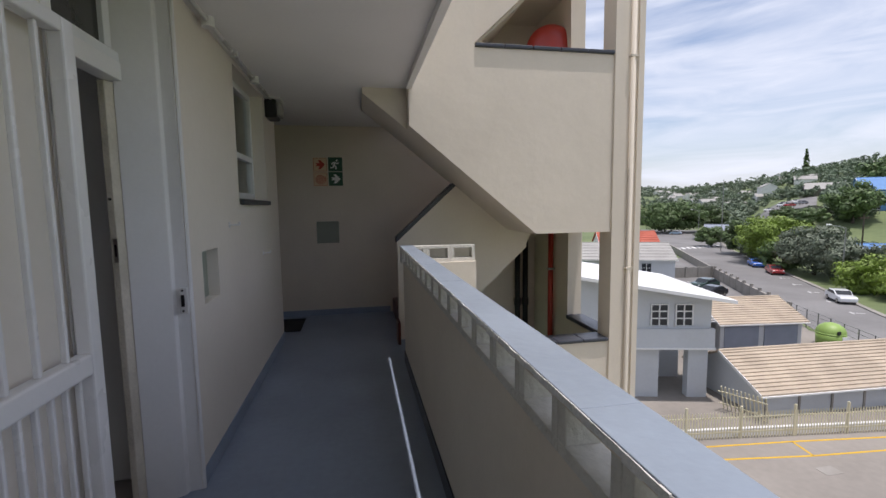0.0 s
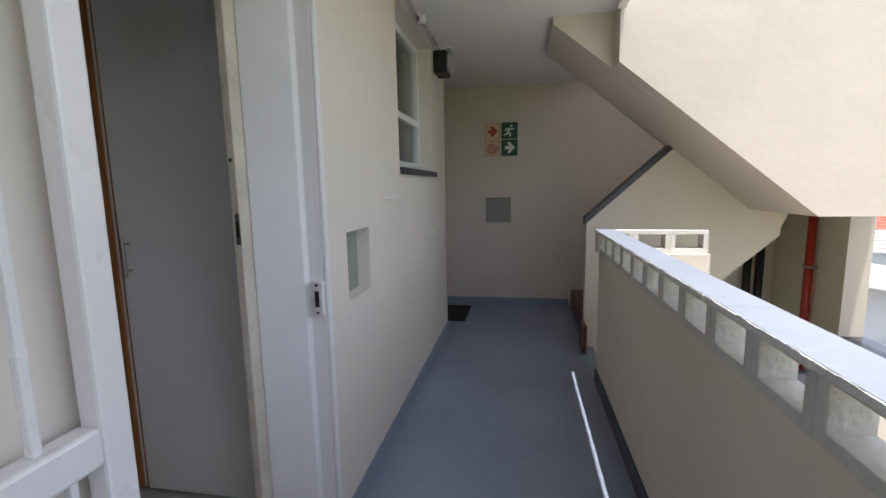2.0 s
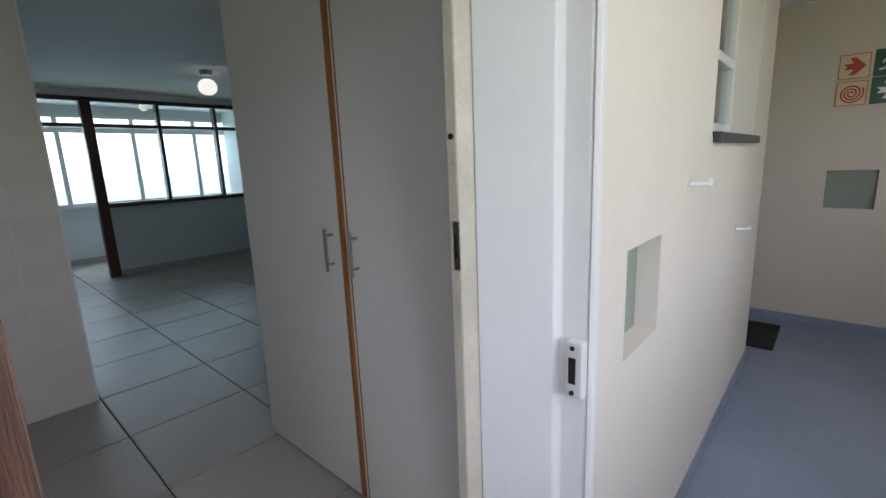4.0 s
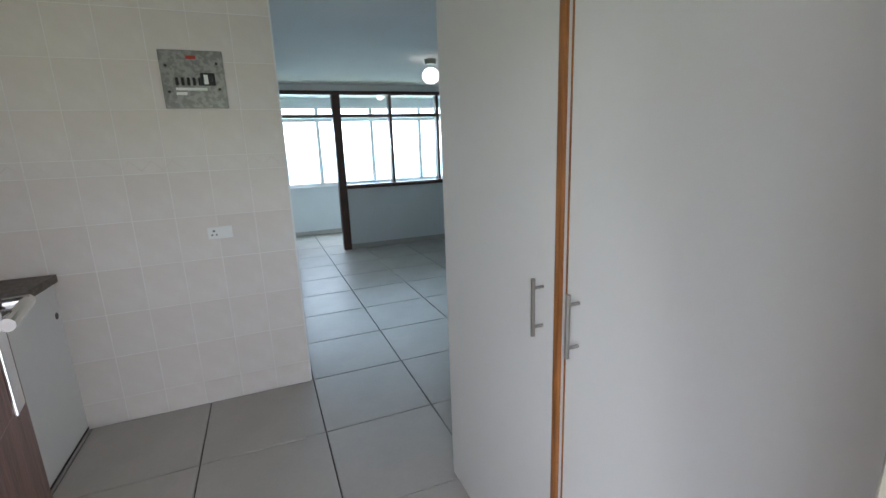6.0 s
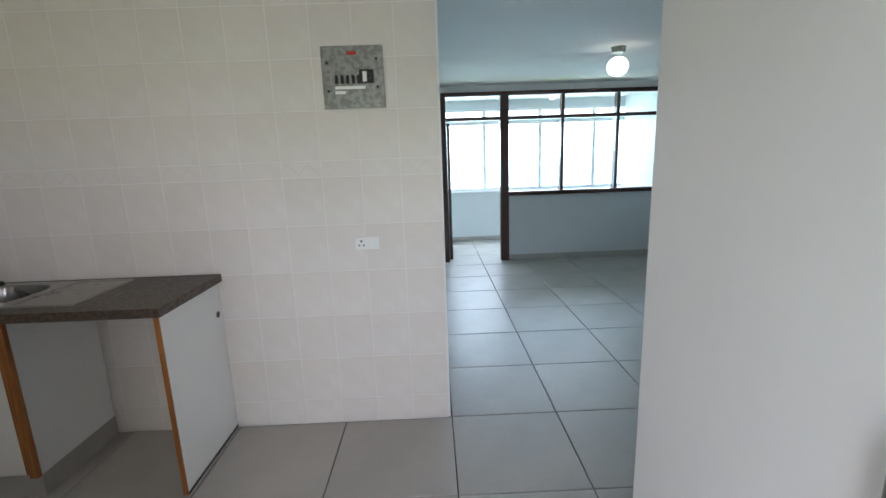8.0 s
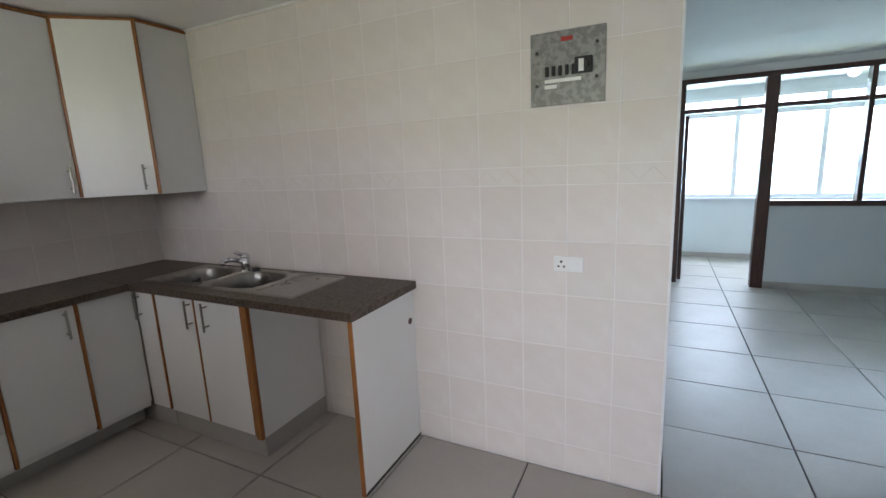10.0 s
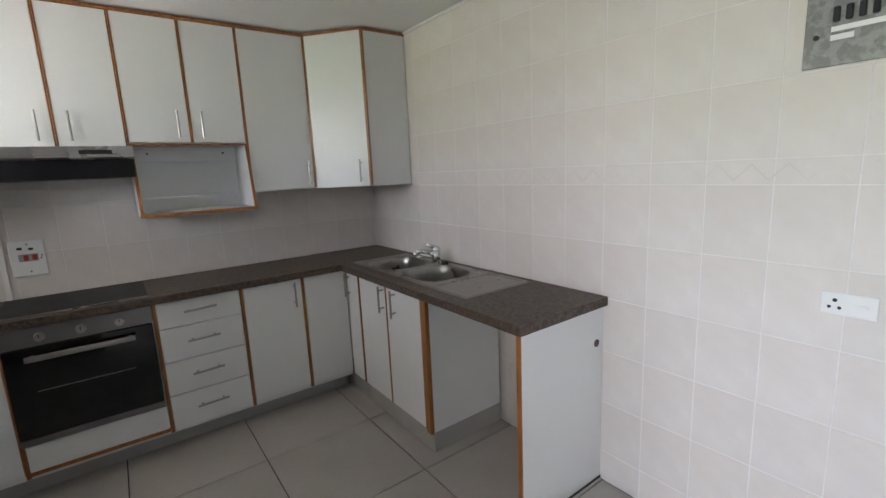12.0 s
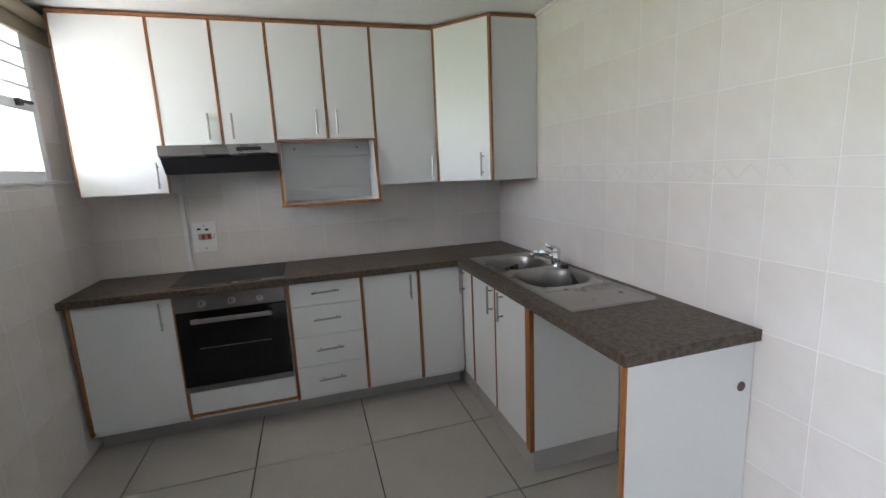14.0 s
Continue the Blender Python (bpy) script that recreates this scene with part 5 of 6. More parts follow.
def gable_house(name, label, origin, rot, L, D, wh, rh, wall, roof, over=0.35, courses=0, parts=(), hip=False):
    """A house whose front-left foot is at origin; L along its front, D deep, ridge along L."""
    t_ = thing(name, label, "building")
    b = bmesh.new()
    add_prism(b, [(0, 0), (D, 0), (D, wh), (D / 2, wh + rh), (0, wh)], 0, 0, L)
    part("wall", b, wall, t_)
    rf = part("roof", bmesh.new(), roof, t_)
    b = bmesh.new()
    sl = rh / (D / 2)
    for sgn in (0, 1):
        n_ = max(1, courses)
        for i in range(n_):
            a0 = -over + (D / 2 + over) * i / n_
            a1 = -over + (D / 2 + over) * (i + 1) / n_
            z0 = wh + a0 * sl + 0.03
            z1 = wh + a1 * sl + 0.03
            lift = 0.07 if courses else 0.0
            q = [(a0, z0 + 0.03 + lift), (a1, z1 + 0.03), (a1, z1 - 0.06), (a0, z0 - 0.06)]
            if sgn:
                q = [(D - p[0], p[1]) for p in q]
            add_prism(b, q, 0, -over, L + over)
    add_tube(b, (-over, D / 2, wh + rh + 0.07), (L + over, D / 2, wh + rh + 0.07), 0.10, 8)
    b.to_mesh(rf.data)
    b.free()
    rf.data.materials.append(roof)
    part("bargeboard", prism([(-over, wh - over * sl + 0.13), (D / 2, wh + rh + 0.13), (D / 2, wh + rh - 0.05), (-over, wh - over * sl - 0.05)], 0, -over - 0.03, -over + 0.01), M_WHITEROOF, t_)
    part("gutter", box(-over, L + over, -over - 0.08, -over + 0.02, wh - over * sl - 0.06, wh - over * sl + 0.03), M_WHITEROOF, t_)
    for nm, x0, x1, z0, z1, mt_ in parts:
        w_ = part(nm, box(x0, x1, -0.06, 0.02, z0, z1), mt_, t_)
        if nm == "window":
            part("window_frame", box((x0 + x1) / 2 - 0.04, (x0 + x1) / 2 + 0.04, -0.09, -0.055, z0, z1), M_WHITEROOF, w_)
            part("window_frame", box(x0, x1, -0.09, -0.055, (z0 + z1) / 2 - 0.03, (z0 + z1) / 2 + 0.03), M_WHITEROOF, w_)
    for o in t_.children_recursive:
        o.matrix_parent_inverse = Matrix.Identity(4)
    t_.matrix_basis = pose(*origin, 0, 0, rot)
    return t_


gable_house("shed", "long grey shed with beige tiled gable roof", (22.4, 20.5, GZ), -3, 16, 6.0, 1.5, 1.4, M_HOUSE, M_TILEROOF, courses=13,
            parts=[("panel", 0.2 + 2.2 * i, 0.32 + 2.2 * i, 0, 1.45, M_CONC) for i in range(7)])
gable_house("garage_block", "grey double garage with beige tiled roof", (29.4, 31.0, GZ), -7, 7.2, 6.0, 2.35, 1.35, M_HOUSE, M_TILEROOF, courses=12,
            parts=[("garage_door", 0.35, 3.35, 0.02, 2.0, M_DOORGREY), ("garage_door", 3.85, 6.8, 0.02, 2.0, M_DOORGREY)])
# closed block: near-black walls stand for the shade under the open roof
gable_house("carport", "carport with grey corrugated roof, shaded inside painted near-black", (25.5, 32.0, GZ), -7, 3.4, 5.0, 2.5, 0.5, M_DARKGLASS_SHADE, M_GREYROOF, courses=8)
wh_ = thing("white_house", "pale grey two-storey house with white mono-pitch roof", "house")
part("wall", prism([(0, 3.4), (9, 3.4), (9, 6.4), (0, 7.85)], 1, 0, 9), M_HOUSE, wh_)
for x0, x1 in ((6.2, 9.0), (0, 6.0)):
    part("pier", box(x0 + 1.6 if x0 > 6 else x0, x1, 0.2, 0.8, 0, 3.4), M_HOUSE, wh_)
part("ground_wall", box(0, 8.8, 3.6, 9, 0, 3.4), M_HOUSE, wh_)
part("balcony_wall", box(-0.1, 9.15, -0.25, 0.05, 3.3, 4.55), M_HOUSE, wh_)
part("balcony_trim", box(-0.1, 9.2, -0.3, 0.06, 3.25, 3.36), M_WHITEROOF, wh_)
part("roof", prism([(-0.6, 8.0), (-0.6, 8.2), (9.9, 6.5), (9.9, 6.3)], 1, -1.1, 9.4), M_WHITEROOF, wh_, "white sheet metal roof")
for x0 in (5.3, 6.8):
    w_ = part("window", box(x0, x0 + 1.1, -0.04, 0.02, 4.75, 6.1), M_DARKGLASS_SHADE, wh_)
    for q in ((x0, x0 + 0.08, 4.75, 6.1), (x0 + 1.02, x0 + 1.1, 4.75, 6.1), (x0 + 0.5, x0 + 0.57, 4.75, 6.1), (x0, x0 + 1.1, 5.15, 5.22), (x0, x0 + 1.1, 5.6, 5.67), (x0, x0 + 1.1, 6.03, 6.1)):
        part("window_frame", box(q[0], q[1], -0.09, -0.04, q[2], q[3]), M_WHITEROOF, w_)
for o in wh_.children_recursive:
    o.matrix_parent_inverse = Matrix.Identity(4)
wh_.matrix_basis = pose(12.6, 25.4, GZ, 0, 0, -14)
lg = thing("loose_gate_panel", "spare cream palisade panel leaning on the shed", "fence panel", (20.6, 21.6, GZ))
for i in range(12):
    part("pale", box(-1.2 + 0.2 * i, -1.14 + 0.2 * i, -0.02, 0.02, 0, 1.7), M_PALISADE, lg)
for zz in (0.4, 1.3):
    part("rail", box(-1.25, 1.25, 0.02, 0.06, zz, zz + 0.06), M_PALISADE, lg)
for o in lg.children:
    o.matrix_parent_inverse = Matrix.Identity(4)
lg.matrix_basis = pose(21.7, 20.9, GZ, -22, 0, 118)
gable_house("grey_roofed_house", "low house with weathered grey roof by the car park", (36, 66, GZ), -20, 14, 9, 3.4, 2.2, M_HOUSE, M_GREYROOF, courses=6,
            parts=[("window", 4, 5.4, 1.3, 2.7, M_DARKGLASS_SHADE), ("window", 9, 10.4, 1.3, 2.7, M_DARKGLASS_SHADE)])
gable_house("red_roofed_house", "house with red tiled roof beyond the car park", (52, 88, GZ), -20, 12, 9, 3.6, 2.4, M_WHITEROOF, M_REDROOF, courses=6)
gable_house("blue_roofed_school", "blue two-storey building with bright blue roof", (146, 105, GZ + 7), -40, 34, 14, 8.4, 3.6, M_BLUEPAINT, M_BLUEPAINT,
            parts=[("window", 2 + 3.2 * i, 4 + 3.2 * i, 5.5, 7.5, M_DARKGLASS_SHADE) for i in range(9)] + [("window", 2 + 3.2 * i, 4 + 3.2 * i, 1.5, 3.5, M_DARKGLASS_SHADE) for i in range(9)] + [("balcony_band", 0.0, 34.0, 4.3, 5.0, M_HOUSE)])
gable_house("grey_hall", "low hall with blue-grey slate roof among the trees", (106, 119, GZ), -38, 14, 9, 2.8, 2.4, M_HOUSE, M_DOORGREY)
gable_house("brown_hall", "beige hall with dark roof on the slope", (198, 166, ground_z(198, 166)), -38, 15, 9, 4, 2.6, M_YARD, M_GREYROOF)
gable_house("blue_shed", "rust-brown shed with blue roof", (96, 68, ground_z(96, 68)), -32, 9, 5, 3, 0.7, M_REDROOF, M_BLUEPAINT)

bw = strip("wall_boundary", [(44.0, 38), (57.2, 62.3), (81, 104)], [(44.2, 37.8), (57.4, 62.1), (81.2, 103.8)], GZ + 1.5, M_CONC, "grey concrete boundary wall beside the road", "wall", 1.6)
bw2 = strip("wall_car_park", [(35, 65.5), (57, 62.8)], [(35, 65.2), (57, 62.5)], GZ + 1.7, M_CONC, "grey panel wall of the car park", "wall", 1.8)
for o, q in ((bw, [(44 + 1.32 * i, 37.7 + 2.43 * i) for i in range(11)]), (bw2, [(35 + 2.2 * i, 65.2 - 0.27 * i) for i in range(11)])):
    for p in q:
        part("pier", box(p[0] - 0.14, p[0] + 0.14, p[1] - 0.14, p[1] + 0.14, GZ, GZ + 1.85), M_CONC, o)

# roadside fence in front of the road
rf_ = thing("roadside_fence", "galvanised mesh fence beside the road", "fence", (42, 32, GZ))
for i in range(12):
    p = (36.5 + 0.95 * i * 0.75, 20 + 1.75 * i * 0.95)
    part("post", tube((p[0], p[1], GZ), (p[0], p[1], GZ + 1.8), 0.05, 8), M_GALV, rf_)
for zz in (0.4, 0.9, 1.4, 1.75):
    part("wire", tube((36.5, 20, GZ + zz), (36.5 + 0.7125 * 11, 20 + 1.6625 * 11, GZ + zz), 0.02, 6), M_GALV, rf_)

bn = thing("bottle_bank", "lime green rounded recycling container by the road", "recycling bin", (39, 30, GZ))
b = bmesh.new()
bmesh.ops.create_uvsphere(b, u_segments=24, v_segments=14, radius=1.0, matrix=Matrix.Translation((39.3, 29.9, GZ + 1.1)) @ Matrix.Diagonal((1.05, 1.05, 0.9, 1)))
add_tube(b, (39.3, 29.9, GZ), (39.3, 29.9, GZ + 1.2), 0.98, 24, 1.05)
part("body", b, M_BIN, bn, smooth=True)
part("opening", box(38.7, 39.0, 28.85, 28.95, GZ + 1.2, GZ + 1.5), M_BLACK, bn)
part("label", box(39.2, 39.8, 28.84, 28.9, GZ + 0.5, GZ + 1.0), M_LABEL, bn)


def car(label, x, y, rot, paint, z=GZ + 0.03):
    t_ = thing("parked_car", label, "car", group="parked cars")
    m_ = material("car_paint", paint, 0.25, 0.0, vary=0.03, bump=0, coat=0.7)
    part("body", prism([(-2.1, 0.35), (-2.15, 0.75), (-1.95, 0.92), (-0.95, 0.98), (-0.35, 1.42), (0.95, 1.45), (1.65, 1.05), (2.05, 0.98), (2.1, 0.4), (1.9, 0.28), (-1.95, 0.28)], 1, -0.86, 0.86, 0.06), m_, t_)
    for s in (-1, 1):
        part("side_window", prism([(-0.85, 1.0), (-0.33, 1.36), (0.9, 1.38), (1.4, 1.03)], 1, s * 0.865 - 0.01, s * 0.865 + 0.01), M_DARKGLASS_SHADE, t_)
        part("headlight", box(-2.16, -2.05, s * 0.68 - 0.15, s * 0.68 + 0.15, 0.66, 0.78, 0.02), M_LABEL, t_)
        part("tail_light", box(2.03, 2.12, s * 0.7 - 0.12, s * 0.7 + 0.12, 0.75, 0.92, 0.02), M_REDINK, t_)
        for xx in (-1.3, 1.3):
            w_ = part("wheel", tube((xx, s * 0.72, 0.32), (xx, s * 0.88, 0.32), 0.32, 20), M_TYRE, t_)
            part("rim", tube((xx, s * 0.86, 0.32), (xx, s * 0.89, 0.32), 0.2, 16), M_SATIN, w_)
    part("windscreen", prism([(-0.98, 1.0), (-0.40, 1.42), (-0.36, 1.40), (-0.92, 0.98)], 1, -0.75, 0.75), M_DARKGLASS_SHADE, t_)
    part("rear_window", prism([(0.98, 1.46), (1.64, 1.08), (1.60, 1.05), (0.94, 1.43)], 1, -0.75, 0.75), M_DARKGLASS_SHADE, t_)
    for o in t_.children_recursive:
        o.matrix_parent_inverse = Matrix.Identity(4)
    t_.matrix_basis = pose(x, y, z, 0, 0, rot)


car("white hatchback parked at the kerb", 57.6, 43.0, 58, (0.7, 0.71, 0.72))
car("red car parked at the kerb behind a blue one", 69.5, 62.6, 58, (0.42, 0.02, 0.025))
car("bright blue car parked at the kerb", 74.0, 70.6, 58, (0.02, 0.14, 0.55))
car("black car parked in the car park", 45.2, 49.4, 12, (0.015, 0.015, 0.02))
car("dark green car parked in the car park", 48.6, 54.4, 12, (0.03, 0.06, 0.05))
car("silver car near the crossing", 109, 125, -40, (0.35, 0.36, 0.37))
car("pale blue car under the trees", 120, 150, -35, (0.3, 0.4, 0.5))


def leaf_cloud(rng, centre, size, clumps, per, leaf):
    """Vertices and faces of a crown made of many small leaf faces in clumps."""
    V, F = [], []
    for _ in range(clumps):
        u = rng.normal(size=3)
        u /= np.linalg.norm(u)
        c = np.array(centre) + u * np.array(size) * rng.uniform(0.45, 0.95)
        rad = np.array(size) * rng.uniform(0.22, 0.38)
        d = rng.normal(size=(per, 3))
        d /= np.linalg.norm(d, axis=1)[:, None]
        p = c + d * rad * rng.uniform(0.6, 1.05, size=(per, 1))
        a = rng.normal(size=(per, 3))
        a -= d * np.sum(a * d, axis=1)[:, None] * 0.6
        a /= np.linalg.norm(a, axis=1)[:, None]
        b_ = np.cross(d, a)
        s = leaf * rng.uniform(0.6, 1.3, size=(per, 1))
        n0 = len(V)
        quads = np.stack([p - a * s, p + b_ * s * 0.6, p + a * s, p - b_ * s * 0.6], axis=1).reshape(-1, 3)
        V += quads.tolist()
        F += [(n0 + 4 * k, n0 + 4 * k + 1, n0 + 4 * k + 2, n0 + 4 * k + 3) for k in range(per)]
    return V, F


def raw_part(name, V, F, mat, parent):
    me = bpy.data.meshes.new(name)
    me.from_pydata(V, [], F)
    me.materials.append(mat)
    ob = new(name, me)
    ob.parent = parent
    ob.matrix_parent_inverse = parent.matrix_basis.inverted()
    return ob


def tree(seed, label, x, y, h, w, mat, trunk=0.35, name="tree", clumps=34, per=70, leaf=0.42, z=None):
    rng = np.random.default_rng(seed)
    z = ground_z(x, y) if z is None else z
    t_ = thing(name, label, "tree" if name != "bush" else "bush", (x, y, z))
    b = tube((x, y, z - 0.3), (x, y, z + h * trunk + 0.4), 0.035 * h + 0.05, 10, 0.022 * h + 0.03)
    for k in range(6):
        a = k * 1.05 + seed
        add_tube(b, (x, y, z + h * trunk * (0.7 + 0.05 * k)), (x + math.cos(a) * w * 0.33, y + math.sin(a) * w * 0.33, z + h * (0.62 + 0.04 * k)), 0.016 * h, 6, 0.006 * h)
    part("trunk", b, M_BARK, t_)
    V, F = leaf_cloud(rng, (x, y, z + h * (trunk + (1 - trunk) / 2)), (w / 2, w / 2, h * (1 - trunk) / 2), clumps, per, leaf)
    raw_part("crown", V, F, mat, t_)


tree(1, "broad dark green flat-topped tree at the bend", 126, 160, 12, 27, M_LEAF, 0.12, clumps=80, per=150, leaf=0.5)
tree(2, "dark green tree beside the road bend", 141, 156, 11, 16, M_LEAF, 0.12, clumps=50, per=120, leaf=0.5)
tree(3, "bright green round tree behind the parked cars", 80, 73, 9.5, 12.5, M_LEAF2, 0.15, clumps=70, per=190, leaf=0.24)
tree(4, "grey-green bushy tree behind the parked cars", 74.5, 60, 8, 11, M_LEAF3, 0.08, clumps=70, per=190, leaf=0.22)
tree(5, "grey-green bushy tree above the verge", 72, 53.5, 7, 9, M_LEAF3, 0.06, clumps=60, per=170, leaf=0.22)
tree(6, "dark green tree above the verge", 88, 88, 8, 9.5, M_LEAF, 0.1, clumps=50, per=150, leaf=0.28)
tree(7, "large dark green tree near the blue building", 132, 97, 11, 13, M_LEAF, 0.1, clumps=60, per=150, leaf=0.4)
tree(8, "dark green tree on the slope", 122, 101, 5.5, 9, M_LEAF, 0.1, clumps=50, per=120, leaf=0.4)
tree(9, "bright green flowering bush beside the pavement", 66.5, 45.5, 5.0, 9, M_LEAF2, 0.05, "bush", 60, 170, 0.2)
tree(10, "green bush on the bank above the pavement", 66, 40.5, 5.0, 9, M_LEAF2, 0.05, "bush", 60, 170, 0.2)
tree(11, "green bush on the bank", 74, 46, 6, 9, M_LEAF, 0.05, "bush", 50, 150, 0.24)
tree(12, "dark green tree by the hall", 96, 106, 5.5, 8, M_LEAF, 0.12, clumps=50, per=120, leaf=0.3)
tree(13, "dark green tree behind the school", 176, 118, 16, 16, M_LEAF, 0.2, leaf=0.6, per=120)
for i, (bx, by, bh, bw_) in enumerate([(76, 67, 5, 8), (84, 80, 5, 8), (101, 100, 5, 8), (118, 122, 5, 9), (130, 130, 4, 9), (112, 101, 4, 8), (104, 86, 5, 9), (96, 78, 5, 8), (124, 117, 3.5, 8), (129, 113, 3.5, 8), (133, 108, 3.5, 8), (112, 88, 4, 9), (100, 72, 4, 8)]):
    tree(30 + i, "dense green bush on the bank beside the road", bx, by, bh, bw_, (M_LEAF, M_LEAF3, M_LEAF)[i % 3], 0.04, "bush", 45, 120, 0.3)
# upper parking ground with cars, beyond the trees
b = bmesh.new()
for ra, rb in ((190, 205), (205, 220), (220, 235), (235, 250)):
    for aa in range(46, 51):
        q = [(ra, aa), (rb, aa), (rb, aa + 1), (ra, aa + 1)]
        b.faces.new([b.verts.new((r_ * math.sin(radians(w_)), r_ * math.cos(radians(w_)), ground_z(r_ * math.sin(radians(w_)), r_ * math.cos(radians(w_))) + 0.25)) for r_, w_ in q])
struct("pavement_upper_parking", b, M_ASPHALT, "grey asphalt parking ground on the slope", "car park")
for r_, w_, tn, pc in ((206, 47.3, 10, (0.7, 0.7, 0.7)), (212, 48.2, 30, (0.65, 0.66, 0.68)), (204, 48.9, 10, (0.3, 0.03, 0.03)), (225, 48.4, 20, (0.7, 0.71, 0.7)), (214, 49.8, -10, (0.3, 0.32, 0.35)), (228, 49.3, 40, (0.7, 0.7, 0.69))):
    cx_, cy_ = r_ * math.sin(radians(w_)), r_ * math.cos(radians(w_))
    car("small car on the upper parking ground", cx_, cy_, tn, pc, ground_z(cx_, cy_) + 0.3)
# tall narrow pine on the skyline
pz = ground_z(430, 361)
pn = thing("tree", "tall narrow dark pine on the skyline", "tree", (430, 361, pz))
part("trunk", tube((430, 361, pz - 1), (430, 361, pz + 27), 0.6, 8, 0.15), M_BARK, pn)
V, F = [], []
rg = np.random.default_rng(77)
for k in range(16):
    v_, f_ = leaf_cloud(rg, (430, 361, pz + 3 + 1.55 * k), (4.2 - 0.23 * k, 4.2 - 0.23 * k, 1.1), 8, 14, 0.9)
    F += [tuple(i + len(V) for i in q) for q in f_]
    V += v_
raw_part("crown", V, F, M_LEAF, pn)

# hillside woods
rg = np.random.default_rng(5)
V, F = [], []
n_t = 0
while n_t < 2600:
    az = radians(rg.uniform(20, 72))
    r = 150 * (1100 / 150) ** rg.uniform(0.05, 1)
    x, y = r * math.sin(az), r * math.cos(az)
    if r < 255 and (math.degrees(az) < 44 or 45 < math.degrees(az) < 52):
        continue
    if noise.noise(Vector((x / 60, y / 60, 9))) < -0.12:
        continue
    s = rg.uniform(2.2, 5.2) * (0.8 + r / 1000)
    z = ground_z(x, y)
    v_, f_ = leaf_cloud(rg, (x, y, z + s * 0.7), (s, s, s * 0.8), 8, 24, s * 0.15)
    F += [tuple(i + len(V) for i in q) for q in f_]
    V += v_
    n_t += 1
me = bpy.data.meshes.new("hillside_woods")
me.from_pydata(V, [], F)
me.materials.append(M_FAR_HAZE)
tagged(new("hillside_woods", me), "dense green bush and trees on the hillside", "woods", kind="stuff")

# houses on the hillside
hh = None
rg = random.Random(8)
for i in range(60):
    az = radians(rg.uniform(34, 66))
    r = rg.uniform(330, 900)
    x, y = r * math.sin(az), r * math.cos(az)
    if hh is None:
        hh = gable_house("hillside_house", "small pale house with pitched roof on the hillside", (x, y, ground_z(x, y) - 0.5), 0, 13, 9, 4.5, 2.5, M_WHITEROOF, M_GREYROOF)
        tagged(hh, group="hillside houses")
    else:
        copy_thing(hh, pose(x, y, ground_z(x, y) - 0.5, 0, 0, rg.uniform(-60, 60)))


def street_lamp(x, y, h, label, arm=2.2):
    z = ground_z(x, y)
    t_ = thing("street_lamp", label, "street lamp", (x, y, z))
    part("pole", tube((x, y, z), (x, y, z + h), 0.11, 10, 0.07), M_GALV, t_)
    if arm:
        part("arm", tube((x, y, z + h - 0.1), (x - arm, y + 0.3, z + h + 0.45), 0.05, 8), M_GALV, t_)
        part("lamp_head", box(x - arm - 0.7, x - arm, y + 0.15, y + 0.45, z + h + 0.38, z + h + 0.55, 0.05), M_LABEL, t_)


street_lamp(111, 128, 9.5, "grey street lamp near the crossing")
street_lamp(67, 50, 8.5, "grey street lamp above the parked cars")
street_lamp(89, 95, 17.8, "tall grey floodlight mast by the road", 0)
street_lamp(62, 92, 9, "slim grey pole by the red roof", 0)
up = thing("utility_pole", "wooden utility pole with crossarm", "pole", (100, 68, GZ))
part("pole", tube((84, 60, GZ), (84, 60, GZ + 10), 0.14, 8, 0.1), M_BARK, up)
part("crossarm", box(83, 85, 59.9, 60.1, GZ + 9.2, GZ + 9.4), M_BARK, up)


# ---- tiles, piece by piece ----
def tile_data(name, w, h, d, mat, bev=0.0008):
    b = bmesh.new()
    g = 0.0032 if name == "floor_tile" else 0.0018
    add_box(b, g, w - g, g, h - g, 0, d)
    top = [e for e in b.edges if all(v.co.z > d / 2 for v in e.verts)]
    bmesh.ops.bevel(b, geom=top, offset=bev, segments=1, affect='EDGES')
    me = bpy.data.meshes.new(name)
    b.to_mesh(me)
    b.free()
    me.materials.append(mat)
    return me


TILES = {}


def lay(parent, name, mat, m, w, h, d, bev=0.0008):
    key = (name, mat.name, round(w, 3), round(h, 3))
    if key not in TILES:
        TILES[key] = tile_data(name, w, h, d, mat, bev)
    ob = new(name, TILES[key])
    ob.parent = parent
    ob.matrix_basis = m
    return ob


def spans(lo, hi, origin, step):
    k = math.floor((lo - origin) / step)
    cuts = [lo]
    while origin + step * (k + 1) < hi - 0.01:
        k += 1
        if origin + step * k > lo + 0.01:
            cuts.append(origin + step * k)
    cuts.append(hi)
    return list(zip(cuts, cuts[1:]))


FT = 0.604
for x0, x1, y0, y1 in ((-3.66, KI + 0.002, BACK, 2.96), (OX, -3.66, 1.83, 5.10), (OX, SX, 0.9, 1.83), (-3.66, -2.42, 2.96, 5.10)):
    for a, b in spans(x0, x1, -3.655, FT):
        for c, d in spans(y0, y1, 1.842, FT):
            lay(base_floor, "floor_tile", M_TILE, pose(a, c, -0.009), b - a, d - c, 0.009, 0.0025)

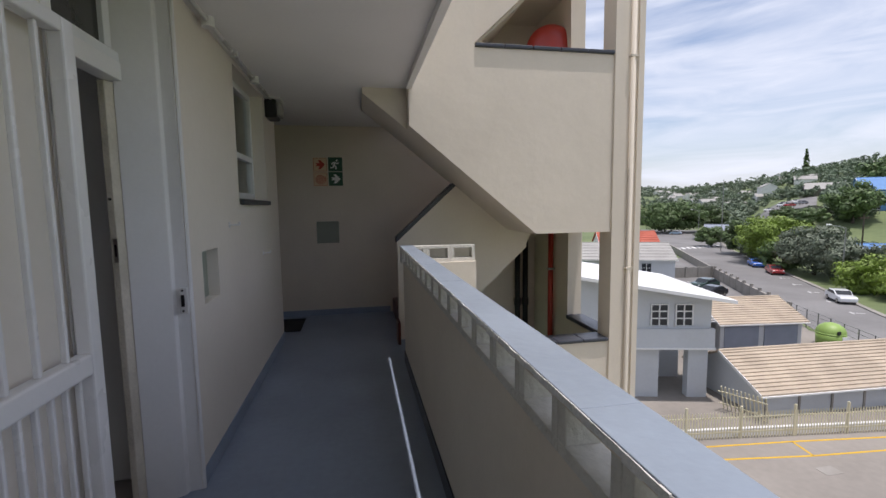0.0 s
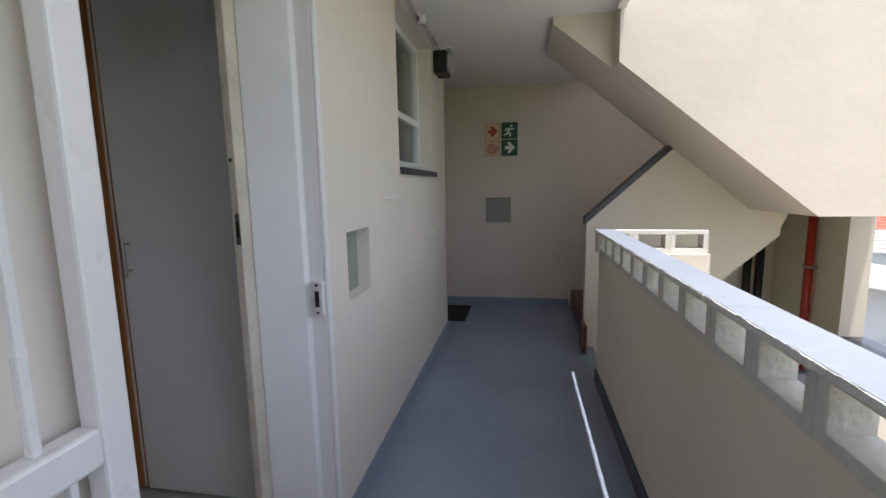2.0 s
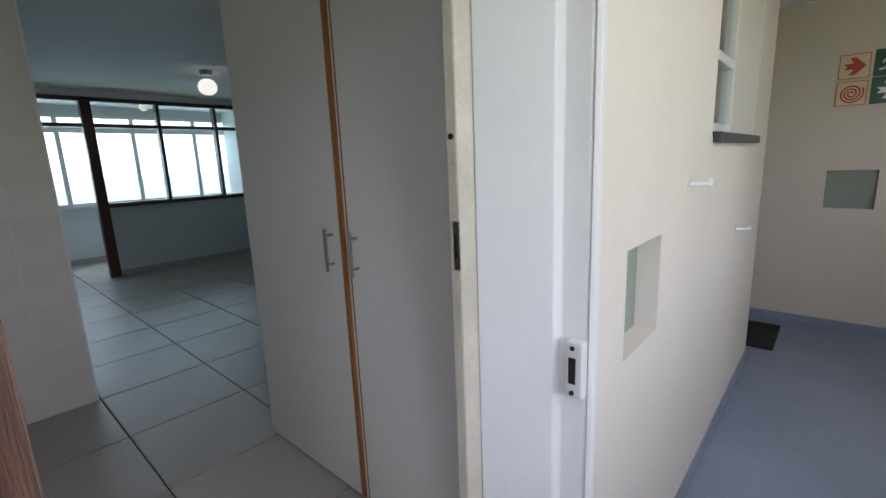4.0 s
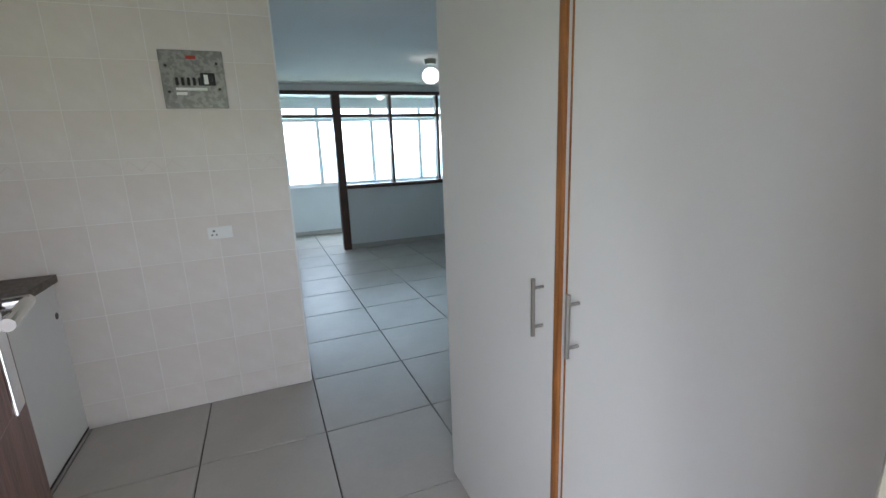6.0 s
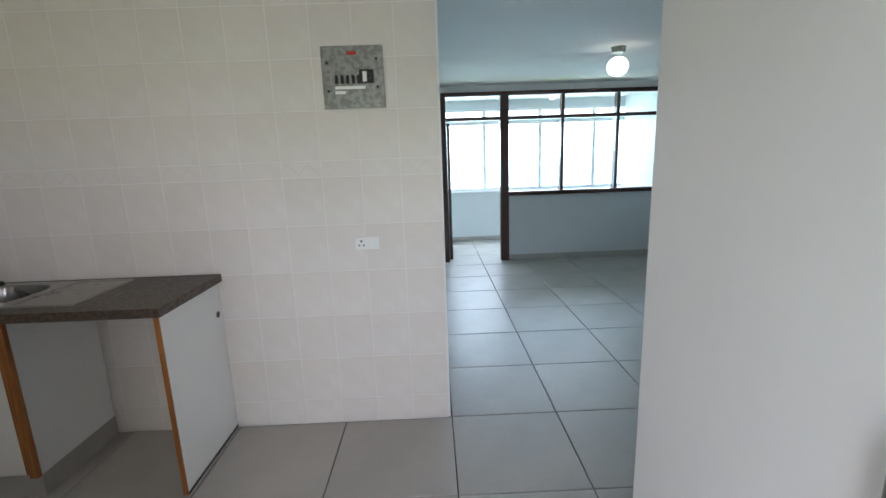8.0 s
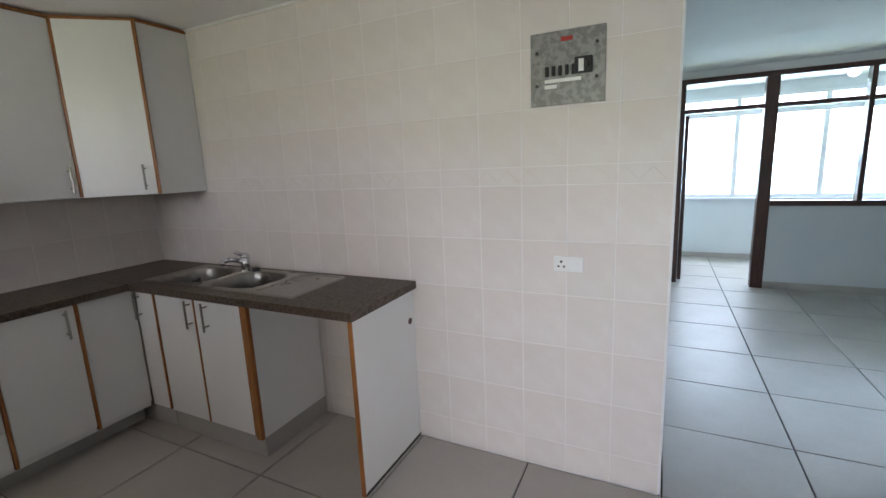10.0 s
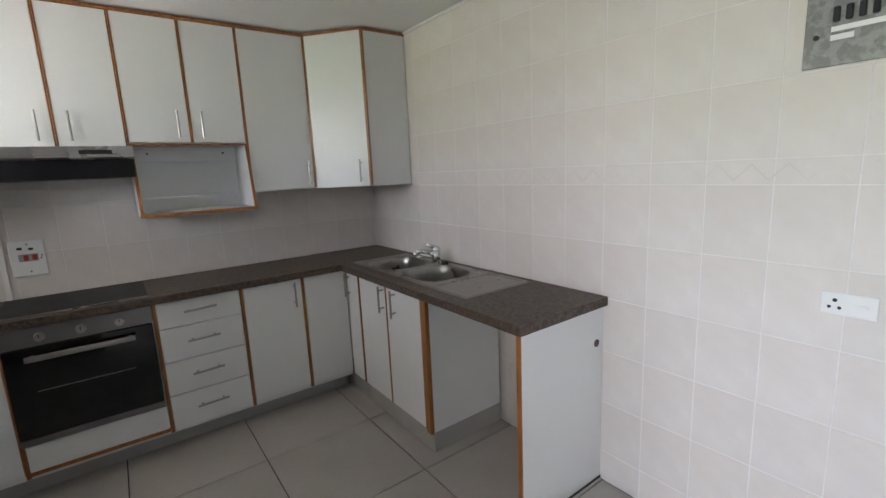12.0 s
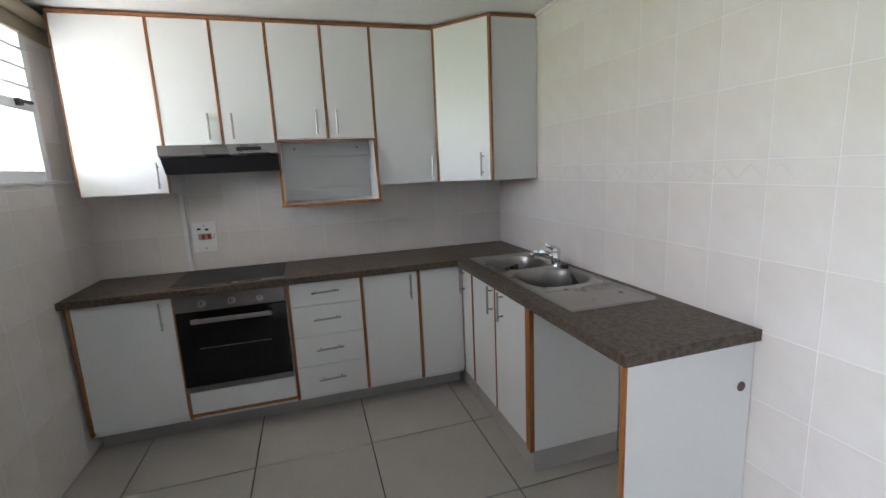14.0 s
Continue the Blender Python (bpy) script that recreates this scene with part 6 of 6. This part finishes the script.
rows = [(0.0, 0.143)] + [(0.143 + 0.2485 * i, 0.143 + 0.2485 * (i + 1)) for i in range(5)] + [(1.3855, 1.468), (1.468, 1.712), (1.712, 1.956), (1.956, 2.2), (2.2, CEIL - 0.002)]
for z0, z1 in rows:
    for a, b in spans(-0.9 if z0 > 1.39 else BACK, 1.826, 1.215, 0.2025):
        lay(tile_wall, "wall_tile", M_WTILE, Matrix.Translation((K - 0.0052, a, z0)) @ Matrix(((0, 0, 1, 0), (1, 0, 0, 0), (0, 1, 0, 0), (0, 0, 0, 1))), b - a, z1 - z0, 0.005)
for z0, z1 in rows[3:8]:
    for a, b in spans(-3.66, KI, -2.93, 0.2025):
        lay(back_wall, "wall_tile", M_WTILE, Matrix.Translation((b, BACK - 0.0052, z0)) @ Matrix(((-1, 0, 0, 0), (0, 0, 1, 0), (0, 1, 0, 0), (0, 0, 0, 1))), b - a, z1 - z0, 0.005)
for z0, z1 in rows:
    for lo, hi in ((BACK, -1.165), (-1.165, -0.095), (-0.095, DOOR0 - 0.035)):
        if lo == -1.165 and z0 > 1.4:
            continue
        for a, b in spans(lo, hi, -0.36, 0.2025):
            lay(win_wall, "wall_tile", M_WTILE, Matrix.Translation((KI + 0.0042, b, z0)) @ Matrix(((0, 0, -1, 0), (-1, 0, 0, 0), (0, 1, 0, 0), (0, 0, 0, 1))), b - a, z1 - z0, 0.005)

# raised zigzag relief on the border course of the tiled wall
bm = bmesh.new()
for i in range(24):
    for s in (0, 1):
        y0_ = -0.60 + 0.1 * i + 0.05 * s
        p, q = ((y0_, 1.40), (y0_ + 0.05, 1.452)) if s == 0 else ((y0_, 1.452), (y0_ + 0.05, 1.40))
        add_prism(bm, [(p[0] - 0.003, p[1]), (p[0] + 0.003, p[1]), (q[0] + 0.003, q[1]), (q[0] - 0.003, q[1])], 0, K - 0.0005, K + 0.0006)
part("border_relief", bm, M_WTILE, tile_wall)
part("ceiling_trim", box(K, K + 0.012, -0.9, 1.82, CEIL - 0.016, CEIL - 0.001, 0.003), M_CEIL, tile_wall)
